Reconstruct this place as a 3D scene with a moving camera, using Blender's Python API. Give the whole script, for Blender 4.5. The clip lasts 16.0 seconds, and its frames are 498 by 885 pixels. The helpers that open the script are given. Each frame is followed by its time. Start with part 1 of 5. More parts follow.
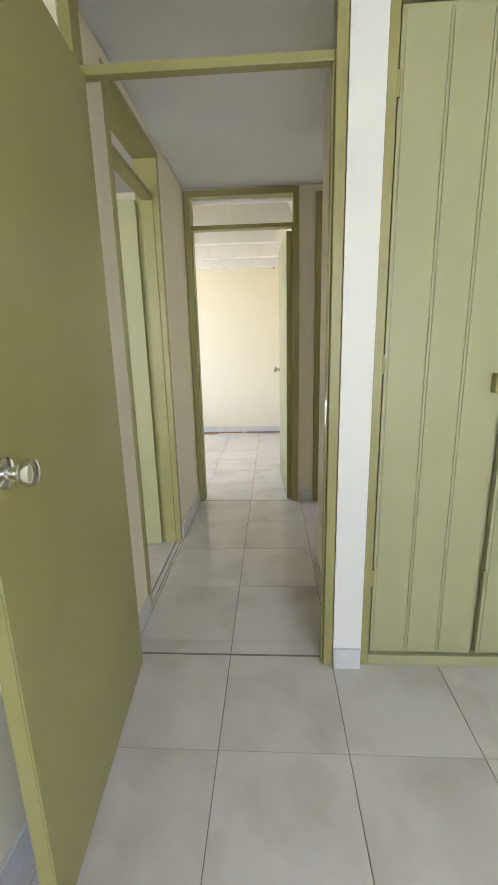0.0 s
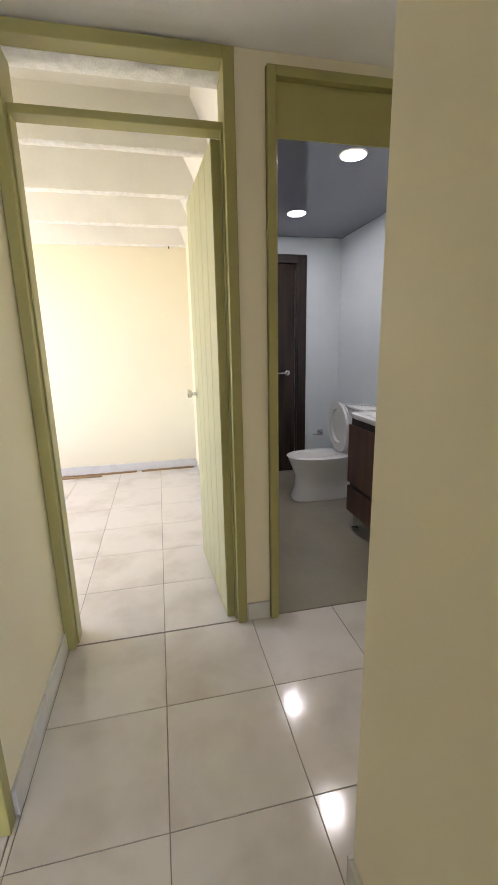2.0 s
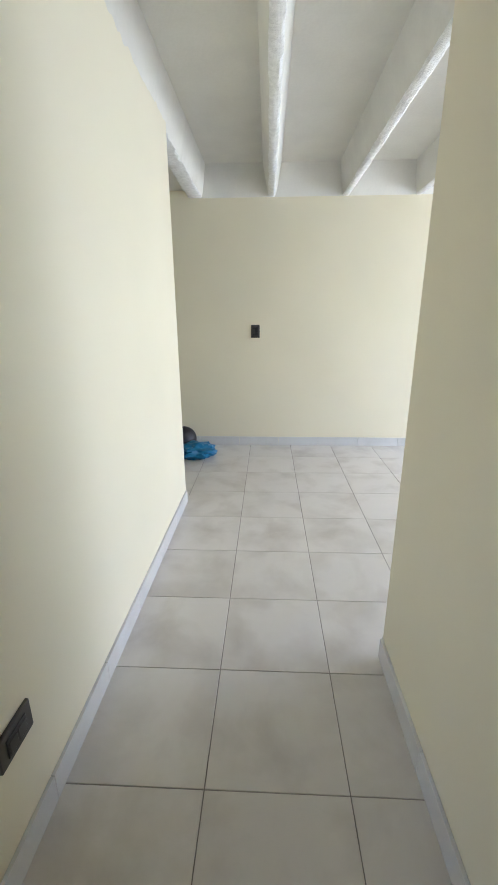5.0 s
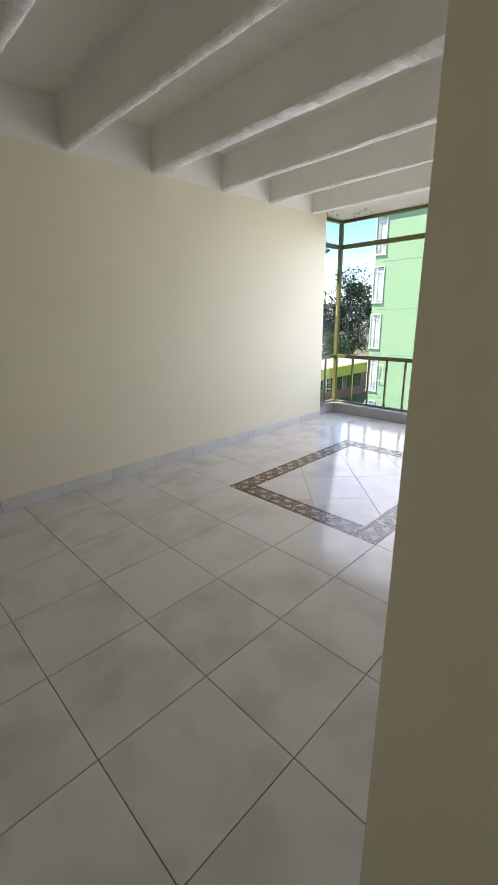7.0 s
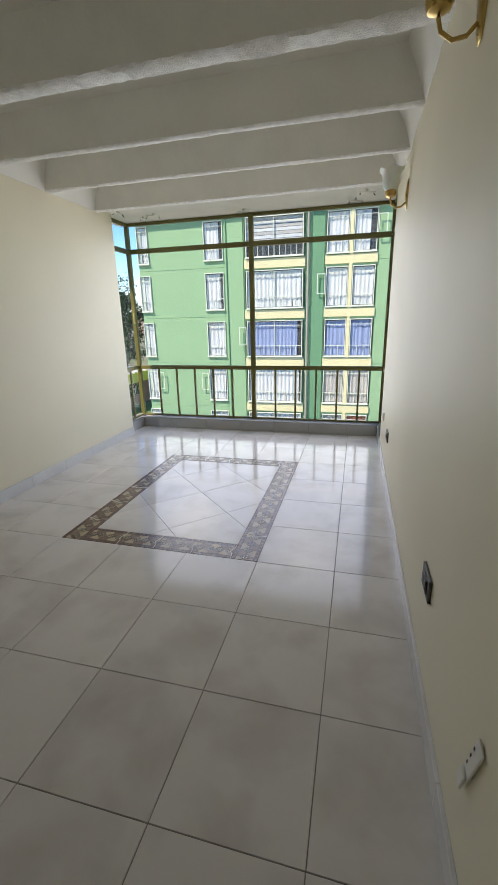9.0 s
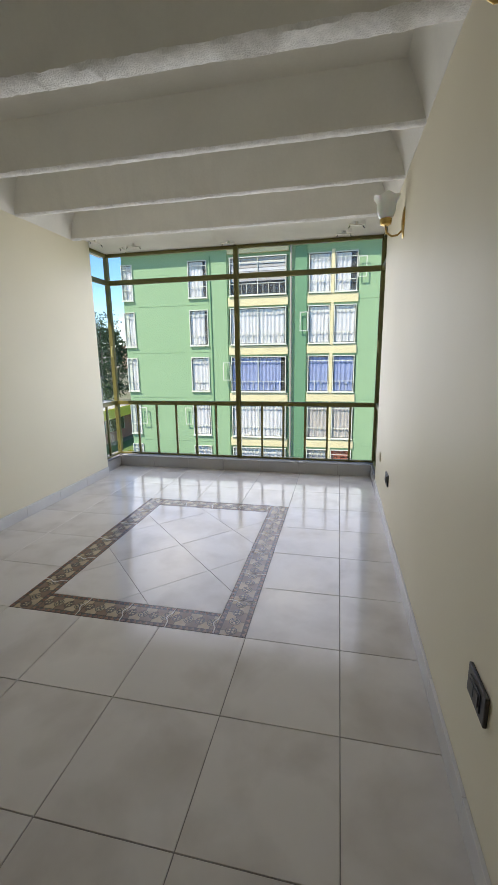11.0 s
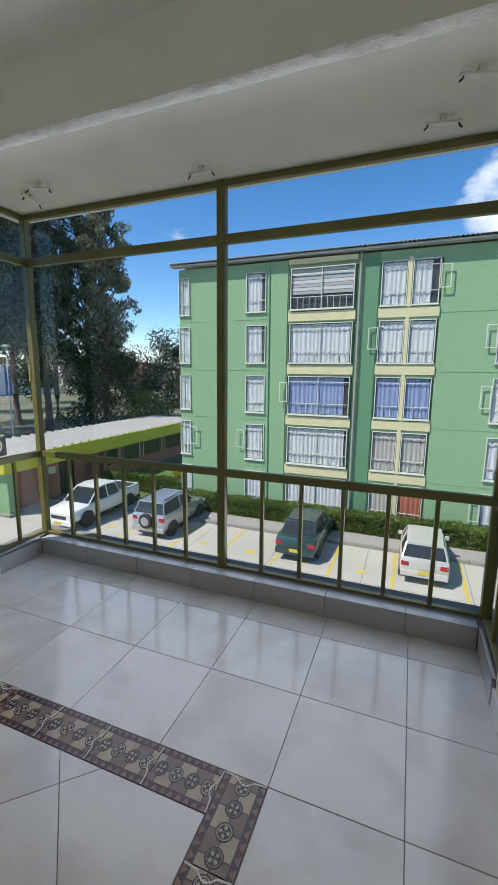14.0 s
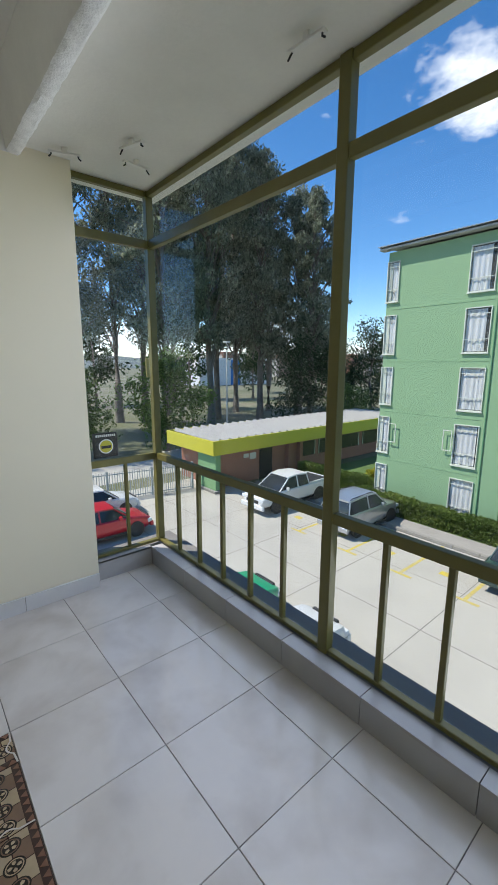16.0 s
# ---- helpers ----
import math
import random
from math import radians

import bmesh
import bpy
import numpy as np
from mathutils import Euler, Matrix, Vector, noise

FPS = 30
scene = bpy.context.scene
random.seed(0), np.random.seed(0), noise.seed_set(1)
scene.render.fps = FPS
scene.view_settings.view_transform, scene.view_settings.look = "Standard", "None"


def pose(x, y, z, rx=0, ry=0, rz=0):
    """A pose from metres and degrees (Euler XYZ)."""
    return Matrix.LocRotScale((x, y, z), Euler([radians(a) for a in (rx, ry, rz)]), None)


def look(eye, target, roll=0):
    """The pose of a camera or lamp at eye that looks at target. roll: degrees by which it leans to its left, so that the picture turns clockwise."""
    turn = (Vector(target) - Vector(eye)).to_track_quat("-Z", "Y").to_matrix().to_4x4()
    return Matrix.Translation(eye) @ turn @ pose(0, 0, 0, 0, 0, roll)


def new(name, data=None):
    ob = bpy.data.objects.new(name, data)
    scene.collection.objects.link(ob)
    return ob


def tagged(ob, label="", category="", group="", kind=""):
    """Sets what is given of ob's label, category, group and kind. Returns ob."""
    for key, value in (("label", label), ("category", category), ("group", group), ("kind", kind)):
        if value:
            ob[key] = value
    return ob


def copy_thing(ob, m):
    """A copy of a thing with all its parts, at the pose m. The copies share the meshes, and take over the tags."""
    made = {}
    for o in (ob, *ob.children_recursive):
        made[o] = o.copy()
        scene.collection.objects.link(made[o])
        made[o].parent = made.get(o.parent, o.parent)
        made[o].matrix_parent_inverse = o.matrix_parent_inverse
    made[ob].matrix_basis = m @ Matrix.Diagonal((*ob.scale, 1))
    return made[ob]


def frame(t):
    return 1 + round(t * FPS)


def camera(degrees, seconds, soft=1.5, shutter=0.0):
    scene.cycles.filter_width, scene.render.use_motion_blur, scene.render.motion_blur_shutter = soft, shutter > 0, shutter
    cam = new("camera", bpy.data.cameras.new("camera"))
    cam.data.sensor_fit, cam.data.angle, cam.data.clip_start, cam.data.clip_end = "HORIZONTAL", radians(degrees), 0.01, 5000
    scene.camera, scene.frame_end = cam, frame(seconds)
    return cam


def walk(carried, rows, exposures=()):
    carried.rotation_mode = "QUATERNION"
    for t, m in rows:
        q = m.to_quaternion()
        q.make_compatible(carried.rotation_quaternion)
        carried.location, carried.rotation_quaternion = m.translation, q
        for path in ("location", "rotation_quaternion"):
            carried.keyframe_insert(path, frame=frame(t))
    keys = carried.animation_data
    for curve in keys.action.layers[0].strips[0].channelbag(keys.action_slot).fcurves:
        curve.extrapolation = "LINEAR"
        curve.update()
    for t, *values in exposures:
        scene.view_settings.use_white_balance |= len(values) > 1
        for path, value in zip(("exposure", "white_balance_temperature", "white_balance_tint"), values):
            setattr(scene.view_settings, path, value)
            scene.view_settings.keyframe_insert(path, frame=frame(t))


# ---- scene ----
cam = camera(62.7, 16.0)
PATH = [
    (0, (0.183, -3.196, 1.260), (0.070, -1.254, 0.795), -1.4),
    (0.5, (0.158, -2.812, 1.263), (0.117, -0.863, 0.814), -1.2),
    (1, (0.160, -2.419, 1.279), (0.178, -0.467, 0.841), -1.1),
    (1.5, (0.133, -2.044, 1.301), (0.296, -0.101, 0.858), -1.2),
    (2, (0.056, -1.708, 1.286), (0.462, 0.197, 0.833), -1.2),
    (2.5, (0.072, -1.413, 1.263), (0.729, 0.419, 0.802), -1.6),
    (3, (0.135, -1.129, 1.280), (1.157, 0.512, 0.768), -1.2),
    (3.5, (0.267, -0.879, 1.319), (1.656, 0.436, 0.736), -1.0),
    (4, (0.383, -0.690, 1.290), (2.082, 0.197, 0.718), -0.5),
    (4.5, (0.608, -0.63, 1.282), (2.462, -0.161, 0.695), -0.5),
    (5, (0.844, -0.586, 1.292), (2.752, -0.498, 0.701), -0.3),
    (5.2, (0.954, -0.558, 1.303), (2.864, -0.613, 0.711), -0.3),
    (7.3, (2.078, -0.538, 1.258), (3.245, -2.047, 0.664), -1.1),
    (7.5, (2.159, -0.551, 1.256), (3.189, -2.158, 0.660), -1.2),
    (8, (2.311, -0.693, 1.260), (3.048, -2.452, 0.655), -1.6),
    (8.5, (2.389, -0.696, 1.269), (2.962, -2.517, 0.671), -1.6),
    (9, (2.435, -0.598, 1.262), (2.924, -2.451, 0.689), -1.3),
    (9.2, (2.448, -0.570, 1.259), (2.917, -2.431, 0.693), -1.2),
    (11.3, (2.576, -1.082, 1.238), (2.975, -3.004, 0.846), -0.7),
    (11.5, (2.630, -1.214, 1.253), (3.011, -3.140, 0.873), -0.6),
    (12, (2.681, -1.584, 1.240), (3.048, -3.520, 0.898), -0.4),
    (12.5, (2.649, -2.011, 1.297), (3.051, -3.942, 0.969), -0.1),
    (13, (2.683, -2.399, 1.287), (3.127, -4.325, 0.985), 0.2),
    (13.5, (2.651, -2.755, 1.297), (3.203, -4.655, 1.001), 0.5),
    (14, (2.563, -3.079, 1.322), (3.284, -4.914, 0.990), 0.6),
    (14.5, (2.546, -3.360, 1.310), (3.472, -5.098, 0.958), 0.8),
    (15, (2.580, -3.632, 1.305), (3.718, -5.233, 0.932), 0.7),
    (15.5, (2.609, -3.811, 1.300), (3.952, -5.245, 0.926), 0.4),
    (16, (2.606, -3.995, 1.335), (4.106, -5.262, 0.959), 0.2),
]
EXPOSURES = [(0, 3.25, 6500, 20), (1.0, 3.4, 6700, 22), (2.0, 3.55, 6950, 25), (3.5, 3.6, 6350, 24), (4.5, 3.5, 6150, 22), (5.2, 3.1, 6100, 18), (7.3, 1.5, 6850, 19), (9.2, 1.2, 6900, 17), (11.3, 1.12, 6950, 18), (13, 0.72, 6500, 15), (14, 0.55, 6450, 14), (16, 0.65, 6450, 14)]
walk(cam, [(t, look(eye, target, roll)) for t, eye, target, roll in PATH], EXPOSURES)

# ---- world, sun and window light ----
SUN_DIR = Vector((0.52, 0.50, 0.95)).normalized()
world = bpy.data.worlds.new("world")
scene.world = world
world.use_nodes = True
wn, wl = world.node_tree.nodes, world.node_tree.links
sky = wn.new("ShaderNodeTexSky")
sky.sky_type = 'NISHITA'
sky.sun_disc = False
sky.sun_elevation = math.asin(SUN_DIR.z)
sky.sun_rotation = math.atan2(SUN_DIR.x, SUN_DIR.y)
sky.altitude = 1500
sky.air_density = 1.0
sky.dust_density = 0.0
sky.ozone_density = 1.6
tc = wn.new("ShaderNodeTexCoord")
mp = wn.new("ShaderNodeMapping")
mp.inputs["Scale"].default_value = (1.0, 1.0, 1.9)
cn = wn.new("ShaderNodeTexNoise")
cn.inputs["Scale"].default_value = 6.5
cn.inputs["Detail"].default_value = 8
cn.inputs["Roughness"].default_value = 0.6
wl.new(tc.outputs["Generated"], mp.inputs["Vector"])
wl.new(mp.outputs["Vector"], cn.inputs["Vector"])
cover = cn.outputs["Fac"]


def thicker(value, lo, hi, amount):
    """More cloud where the value goes from lo to hi."""
    global cover
    rg, ad = wn.new("ShaderNodeMapRange"), wn.new("ShaderNodeMath")
    rg.interpolation_type = 'SMOOTHSTEP'
    rg.inputs["From Min"].default_value, rg.inputs["From Max"].default_value = lo, hi
    rg.inputs["To Max"].default_value = amount
    wl.new(value, rg.inputs["Value"])
    wl.new(rg.outputs["Result"], ad.inputs[0])
    wl.new(cover, ad.inputs[1])
    cover = ad.outputs["Value"]


# two fair-weather clouds, and a bank of them low over the horizon
for c in ((0.335, -0.815, 0.474), (0.395, -0.800, 0.452), (0.10, -0.860, 0.510), (-0.151, -0.932, 0.329)):
    dot = wn.new("ShaderNodeVectorMath")
    dot.operation = 'DOT_PRODUCT'
    dot.inputs[1].default_value = Vector(c).normalized()
    wl.new(tc.outputs["Generated"], dot.inputs[0])
    thicker(dot.outputs["Value"], 0.9935, 0.9992, 0.19)
up = wn.new("ShaderNodeSeparateXYZ")
wl.new(tc.outputs["Generated"], up.inputs["Vector"])
thicker(up.outputs["Z"], 0.17, 0.03, 0.20)
cr = wn.new("ShaderNodeValToRGB")
cr.color_ramp.elements[0].position = 0.63
cr.color_ramp.elements[1].position = 0.86
wl.new(cover, cr.inputs["Fac"])
cmix = wn.new("ShaderNodeMix")
cmix.data_type = 'RGBA'
cmix.inputs["B"].default_value = (6.6, 6.8, 7.1, 1)
wl.new(cr.outputs["Color"], cmix.inputs["Factor"])
deep = wn.new("ShaderNodeHueSaturation")
deep.inputs["Saturation"].default_value = 1.3
wl.new(sky.outputs["Color"], deep.inputs["Color"])
wl.new(deep.outputs["Color"], cmix.inputs["A"])
wl.new(cmix.outputs["Result"], wn["Background"].inputs["Color"])
wn["Background"].inputs["Strength"].default_value = 0.135

sun = new("sun", bpy.data.lights.new("sun", 'SUN'))
sun.data.energy = 3.8
sun.data.angle = radians(0.5)
sun.data.color = (1.0, 0.95, 0.86)
sun.matrix_world = look(SUN_DIR * 50, (0, 0, 0))


def window_light(name, eye, target, w, h, watts, color=(0.93, 0.97, 1.0), spread=180):
    d = bpy.data.lights.new(name, 'AREA')
    d.shape, d.size, d.size_y, d.energy, d.color = 'RECTANGLE', w, h, watts, color
    d.spread = radians(spread)
    ob = new(name, d)
    ob.matrix_world = look(eye, target)
    return ob


window_light("sky_light_living", (3.6, -5.13, 1.15), (3.6, 0, 0.0), 2.7, 1.95, 12.8, (0.82, 0.89, 1.0), 150)
window_light("sky_light_start_room", (1.05, -5.15, 1.35), (1.05, 0, 1.2), 1.4, 1.7, 3.7, (0.86, 0.92, 1.0))
window_light("sky_light_bedroom", (-2.5, 1.45, 1.4), (1, 1.45, 1.2), 1.8, 1.6, 4.2, (1.0, 0.98, 0.93))
window_light("sky_light_side_room", (-1.65, -5.15, 1.35), (-1.65, 0, 1.2), 1.4, 1.7, 5.2, (0.96, 0.98, 1.0))


# ---- materials ----
def mat(name, col, rough=0.5, metal=0.0, var=0.08, scale=3.0, fine=60.0, bump=0.04, spec=0.5, rand=0.0, tint=None):
    m = bpy.data.materials.new(name)
    m.use_nodes = True
    n, l = m.node_tree.nodes, m.node_tree.links
    b = n["Principled BSDF"]
    b.inputs["Metallic"].default_value = metal
    b.inputs["Specular IOR Level"].default_value = spec
    geo = n.new("ShaderNodeNewGeometry")
    info = n.new("ShaderNodeObjectInfo")
    off = n.new("ShaderNodeVectorMath")
    off.operation = 'SCALE'
    off.inputs[0].default_value = (17.0, 31.0, 23.0)
    l.new(info.outputs["Random"], off.inputs["Scale"])
    add = n.new("ShaderNodeVectorMath")
    l.new(geo.outputs["Position"], add.inputs[0])
    if rand:
        l.new(off.outputs["Vector"], add.inputs[1])
    n1, n2 = n.new("ShaderNodeTexNoise"), n.new("ShaderNodeTexNoise")
    for k, s, d in ((n1, scale, 4), (n2, fine, 3)):
        k.inputs["Scale"].default_value = s
        k.inputs["Detail"].default_value = d
        l.new(add.outputs["Vector"], k.inputs["Vector"])
    c2 = tint or tuple(c * 0.72 for c in col)
    mx = n.new("ShaderNodeMix")
    mx.data_type = 'RGBA'
    mx.inputs["A"].default_value = (*col, 1)
    mx.inputs["B"].default_value = (*c2, 1)
    r = n.new("ShaderNodeMapRange")
    r.inputs["From Min"].default_value, r.inputs["From Max"].default_value = 0.38, 0.68
    r.inputs["To Max"].default_value = min(1.0, var * 4)
    l.new(n1.outputs["Fac"], r.inputs["Value"])
    l.new(r.outputs["Result"], mx.inputs["Factor"])
    hv = n.new("ShaderNodeHueSaturation")
    v = n.new("ShaderNodeMath")
    v.operation = 'MULTIPLY_ADD'
    v.inputs[1].default_value = var * 1.2
    v.inputs[2].default_value = 1.0 - var * 0.6
    l.new(n2.outputs["Fac"], v.inputs[0])
    if rand:
        rv = n.new("ShaderNodeMath")
        rv.operation = 'MULTIPLY_ADD'
        rv.inputs[1].default_value = rand
        l.new(info.outputs["Random"], rv.inputs[0])
        l.new(v.outputs["Value"], rv.inputs[2])
        v = rv
    l.new(v.outputs["Value"], hv.inputs["Value"])
    l.new(mx.outputs["Result"], hv.inputs["Color"])
    l.new(hv.outputs["Color"], b.inputs["Base Color"])
    rr = n.new("ShaderNodeMapRange")
    rr.inputs["To Min"].default_value, rr.inputs["To Max"].default_value = rough * 0.85, min(1, rough * 1.2)
    l.new(n1.outputs["Fac"], rr.inputs["Value"])
    l.new(rr.outputs["Result"], b.inputs["Roughness"])
    if bump:
        bp = n.new("ShaderNodeBump")
        bp.inputs["Strength"].default_value = bump
        bp.inputs["Distance"].default_value = 0.01
        l.new(n2.outputs["Fac"], bp.inputs["Height"])
        l.new(bp.outputs["Normal"], b.inputs["Normal"])
    return m


def marble(name, col, vein, rough, amount=0.5, joint=0.0):
    """Glazed ceramic with cloudy marbling, different on every tile."""
    m = mat(name, col, rough, var=0.03, scale=2.2, fine=25, bump=0.008, rand=0.03)
    n, l = m.node_tree.nodes, m.node_tree.links
    hv = [k for k in n if k.type == 'HUE_SAT'][0]
    vec = [k for k in n if k.type == 'VECT_MATH' and k.operation == 'ADD'][0]
    warp = n.new("ShaderNodeTexNoise")
    warp.inputs["Scale"].default_value, warp.inputs["Detail"].default_value = 3.6, 5
    warp.inputs["Distortion"].default_value = 0.25
    l.new(vec.outputs["Vector"], warp.inputs["Vector"])
    r = n.new("ShaderNodeMapRange")
    r.inputs["From Min"].default_value, r.inputs["From Max"].default_value = 0.46, 0.72
    r.inputs["To Max"].default_value = amount
    l.new(warp.outputs["Fac"], r.inputs["Value"])
    mx = n.new("ShaderNodeMix")
    mx.data_type = 'RGBA'
    mx.inputs["B"].default_value = (*vein, 1)
    l.new(r.outputs["Result"], mx.inputs["Factor"])
    l.new(hv.outputs["Color"], mx.inputs["A"])
    l.new(mx.outputs["Result"], n["Principled BSDF"].inputs["Base Color"])
    return m


def wood(name, c1, c2, rough, axis=2, scale=14.0, coat=0.0):
    m = mat(name, c1, rough, var=0.06, fine=90, bump=0.03)
    n, l = m.node_tree.nodes, m.node_tree.links
    hv = [k for k in n if k.type == 'HUE_SAT'][0]
    geo = [k for k in n if k.type == 'NEW_GEOMETRY'][0]
    mp2 = n.new("ShaderNodeMapping")
    sc = [scale, scale, scale]
    sc[axis] = scale * 0.07
    mp2.inputs["Scale"].default_value = sc
    l.new(geo.outputs["Position"], mp2.inputs["Vector"])
    g = n.new("ShaderNodeTexNoise")
    g.inputs["Scale"].default_value, g.inputs["Detail"].default_value = 1.6, 6
    l.new(mp2.outputs["Vector"], g.inputs["Vector"])
    r = n.new("ShaderNodeMapRange")
    r.inputs["From Min"].default_value, r.inputs["From Max"].default_value = 0.35, 0.65
    l.new(g.outputs["Fac"], r.inputs["Value"])
    mx = n.new("ShaderNodeMix")
    mx.data_type = 'RGBA'
    mx.inputs["B"].default_value = (*c2, 1)
    l.new(r.outputs["Result"], mx.inputs["Factor"])
    l.new(hv.outputs["Color"], mx.inputs["A"])
    l.new(mx.outputs["Result"], n["Principled BSDF"].inputs["Base Color"])
    n["Principled BSDF"].inputs["Coat Weight"].default_value = coat
    return m


def pane_glass(name, tint=(0.96, 0.98, 0.97), gloss=1.0):
    m = bpy.data.materials.new(name)
    m.use_nodes = True
    n, l = m.node_tree.nodes, m.node_tree.links
    n.remove(n["Principled BSDF"])
    tr, gl, mx, fr = (n.new(k) for k in ("ShaderNodeBsdfTransparent", "ShaderNodeBsdfGlossy", "ShaderNodeMixShader", "ShaderNodeLayerWeight"))
    tr.inputs["Color"].default_value = (*tint, 1)
    gl.inputs["Roughness"].default_value = 0.0
    pw, mul = n.new("ShaderNodeMath"), n.new("ShaderNodeMath")
    pw.operation, mul.operation = 'POWER', 'MULTIPLY_ADD'
    pw.inputs[1].default_value = 4.0
    mul.inputs[1].default_value, mul.inputs[2].default_value = 0.3 * gloss, 0.018 * gloss
    l.new(fr.outputs["Facing"], pw.inputs[0])
    l.new(pw.outputs["Value"], mul.inputs[0])
    l.new(mul.outputs["Value"], mx.inputs["Fac"])
    l.new(tr.outputs["BSDF"], mx.inputs[1])
    l.new(gl.outputs["BSDF"], mx.inputs[2])
    l.new(mx.outputs["Shader"], n["Material Output"].inputs["Surface"])
    return m


def glow(name, col, strength):
    m = bpy.data.materials.new(name)
    m.use_nodes = True
    b = m.node_tree.nodes["Principled BSDF"]
    b.inputs["Base Color"].default_value = (*col, 1)
    b.inputs["Emission Color"].default_value = (*col, 1)
    b.inputs["Emission Strength"].default_value = strength
    return m


CREAM = mat("cream wall paint", (0.80, 0.74, 0.575), 0.55, var=0.03, scale=1.2, fine=220, bump=0.03)
WHITE = mat("white ceiling plaster", (0.80, 0.80, 0.79), 0.7, var=0.035, scale=2.0, fine=90, bump=0.06)
ROUGH_WHITE = mat("rough white plaster", (0.76, 0.745, 0.685), 0.75, var=0.05, scale=4, fine=60, bump=0.10)
PLASTER = mat("bare white plaster", (0.87, 0.87, 0.85), 0.85, var=0.12, scale=30, fine=140, bump=0.5)
PILLAR = mat("white wall paint", (0.84, 0.83, 0.77), 0.5, var=0.03, scale=3, fine=120, bump=0.05)
OLIVE = mat("olive gloss paint", (0.345, 0.32, 0.12), 0.36, var=0.05, scale=3, fine=45, bump=0.05)
LEAF = mat("pale olive door paint", (0.42, 0.41, 0.225), 0.42, var=0.05, scale=2.5, fine=40, bump=0.05)
METAL_OLIVE = mat("olive window paint", (0.15, 0.135, 0.034), 0.4, var=0.1, scale=9, fine=120, bump=0.05)
TILE = marble("grey marbled floor tile", (0.65, 0.615, 0.575), (0.45, 0.405, 0.36), 0.12, 0.65)
SKIRT = marble("grey marbled skirting tile", (0.66, 0.655, 0.65), (0.53, 0.52, 0.51), 0.25, 0.5)
GROUT = mat("dark grey grout", (0.23, 0.215, 0.20), 0.9, var=0.1)
CEMENT = mat("polished grey cement", (0.30, 0.275, 0.215), 0.18, var=0.09, scale=2.5, fine=25, bump=0.01)
BATH_WALL = mat("white bathroom wall", (0.70, 0.755, 0.78), 0.35, var=0.02, scale=2, fine=100, bump=0.01)
BATH_CEIL = mat("glossy grey ceiling panel", (0.21, 0.22, 0.25), 0.14, var=0.03, scale=2, fine=40, bump=0.0)
WENGE = wood("dark wenge", (0.035, 0.021, 0.016), (0.016, 0.010, 0.008), 0.4, 2)
WALNUT = wood("reddish walnut veneer", (0.13, 0.055, 0.033), (0.068, 0.029, 0.019), 0.38, 2)
CERAMIC = mat("white glazed ceramic", (0.80, 0.80, 0.78), 0.08, var=0.01, bump=0.0)
CHROME = mat("chrome", (0.78, 0.78, 0.78), 0.12, metal=1.0, var=0.01, bump=0.0)
BRASS = mat("worn brass", (0.55, 0.38, 0.13), 0.28, metal=1.0, var=0.1, scale=40, bump=0.02)
MIRROR = mat("mirror silver", (0.86, 0.88, 0.88), 0.015, metal=1.0, var=0.0, bump=0.0)
BLACK = mat("black plastic", (0.02, 0.02, 0.022), 0.35, var=0.05, bump=0.0)
DARKGREY = mat("charcoal plastic", (0.055, 0.052, 0.05), 0.4, var=0.05, bump=0.0)
PLASTIC = mat("white plastic", (0.76, 0.75, 0.70), 0.35, var=0.02, bump=0.0)
GLASS = pane_glass("window glass")
SHADE = mat("frosted white glass", (0.82, 0.80, 0.74), 0.3, var=0.02, bump=0.0)
SHADE.node_tree.nodes["Principled BSDF"].inputs["Subsurface Weight"].default_value = 0.4
LAMP_ON = glow("lit lamp diffuser", (0.92, 0.97, 1.0), 13.0)
BLUE_CLOTH = mat("blue plastic bag", (0.005, 0.16, 0.33), 0.3, var=0.12, scale=14, fine=60, bump=0.15)
PLY = mat("bare plywood strip", (0.30, 0.19, 0.10), 0.7, var=0.1, scale=8, bump=0.05)


# ---- mesh helpers ----
def add_box(bm, x0, x1, y0, y1, z0, z1, bev=0.0, m=None):
    v = bmesh.ops.create_cube(bm, size=1)["verts"]
    c = Vector(((x0 + x1) / 2, (y0 + y1) / 2, (z0 + z1) / 2))
    for k in v:
        k.co = Vector((k.co.x * (x1 - x0), k.co.y * (y1 - y0), k.co.z * (z1 - z0))) + c
    if bev:
        e = list({e for k in v for e in k.link_edges})
        r = bmesh.ops.bevel(bm, geom=e, offset=bev, segments=2, affect='EDGES', profile=0.5)
        v = list({k for f in r["faces"] for k in f.verts} | {k for k in v if k.is_valid})
    if m is not None:
        for k in v:
            k.co = m @ k.co
    return v


def add_cyl(bm, a, b, r1, r2=None, seg=16):
    a, b = Vector(a), Vector(b)
    d = b - a
    m = Matrix.Translation((a + b) / 2) @ d.to_track_quat('Z', 'Y').to_matrix().to_4x4()
    return bmesh.ops.create_cone(bm, cap_ends=True, segments=seg, radius1=r1, radius2=r1 if r2 is None else r2, depth=d.length, matrix=m)["verts"]


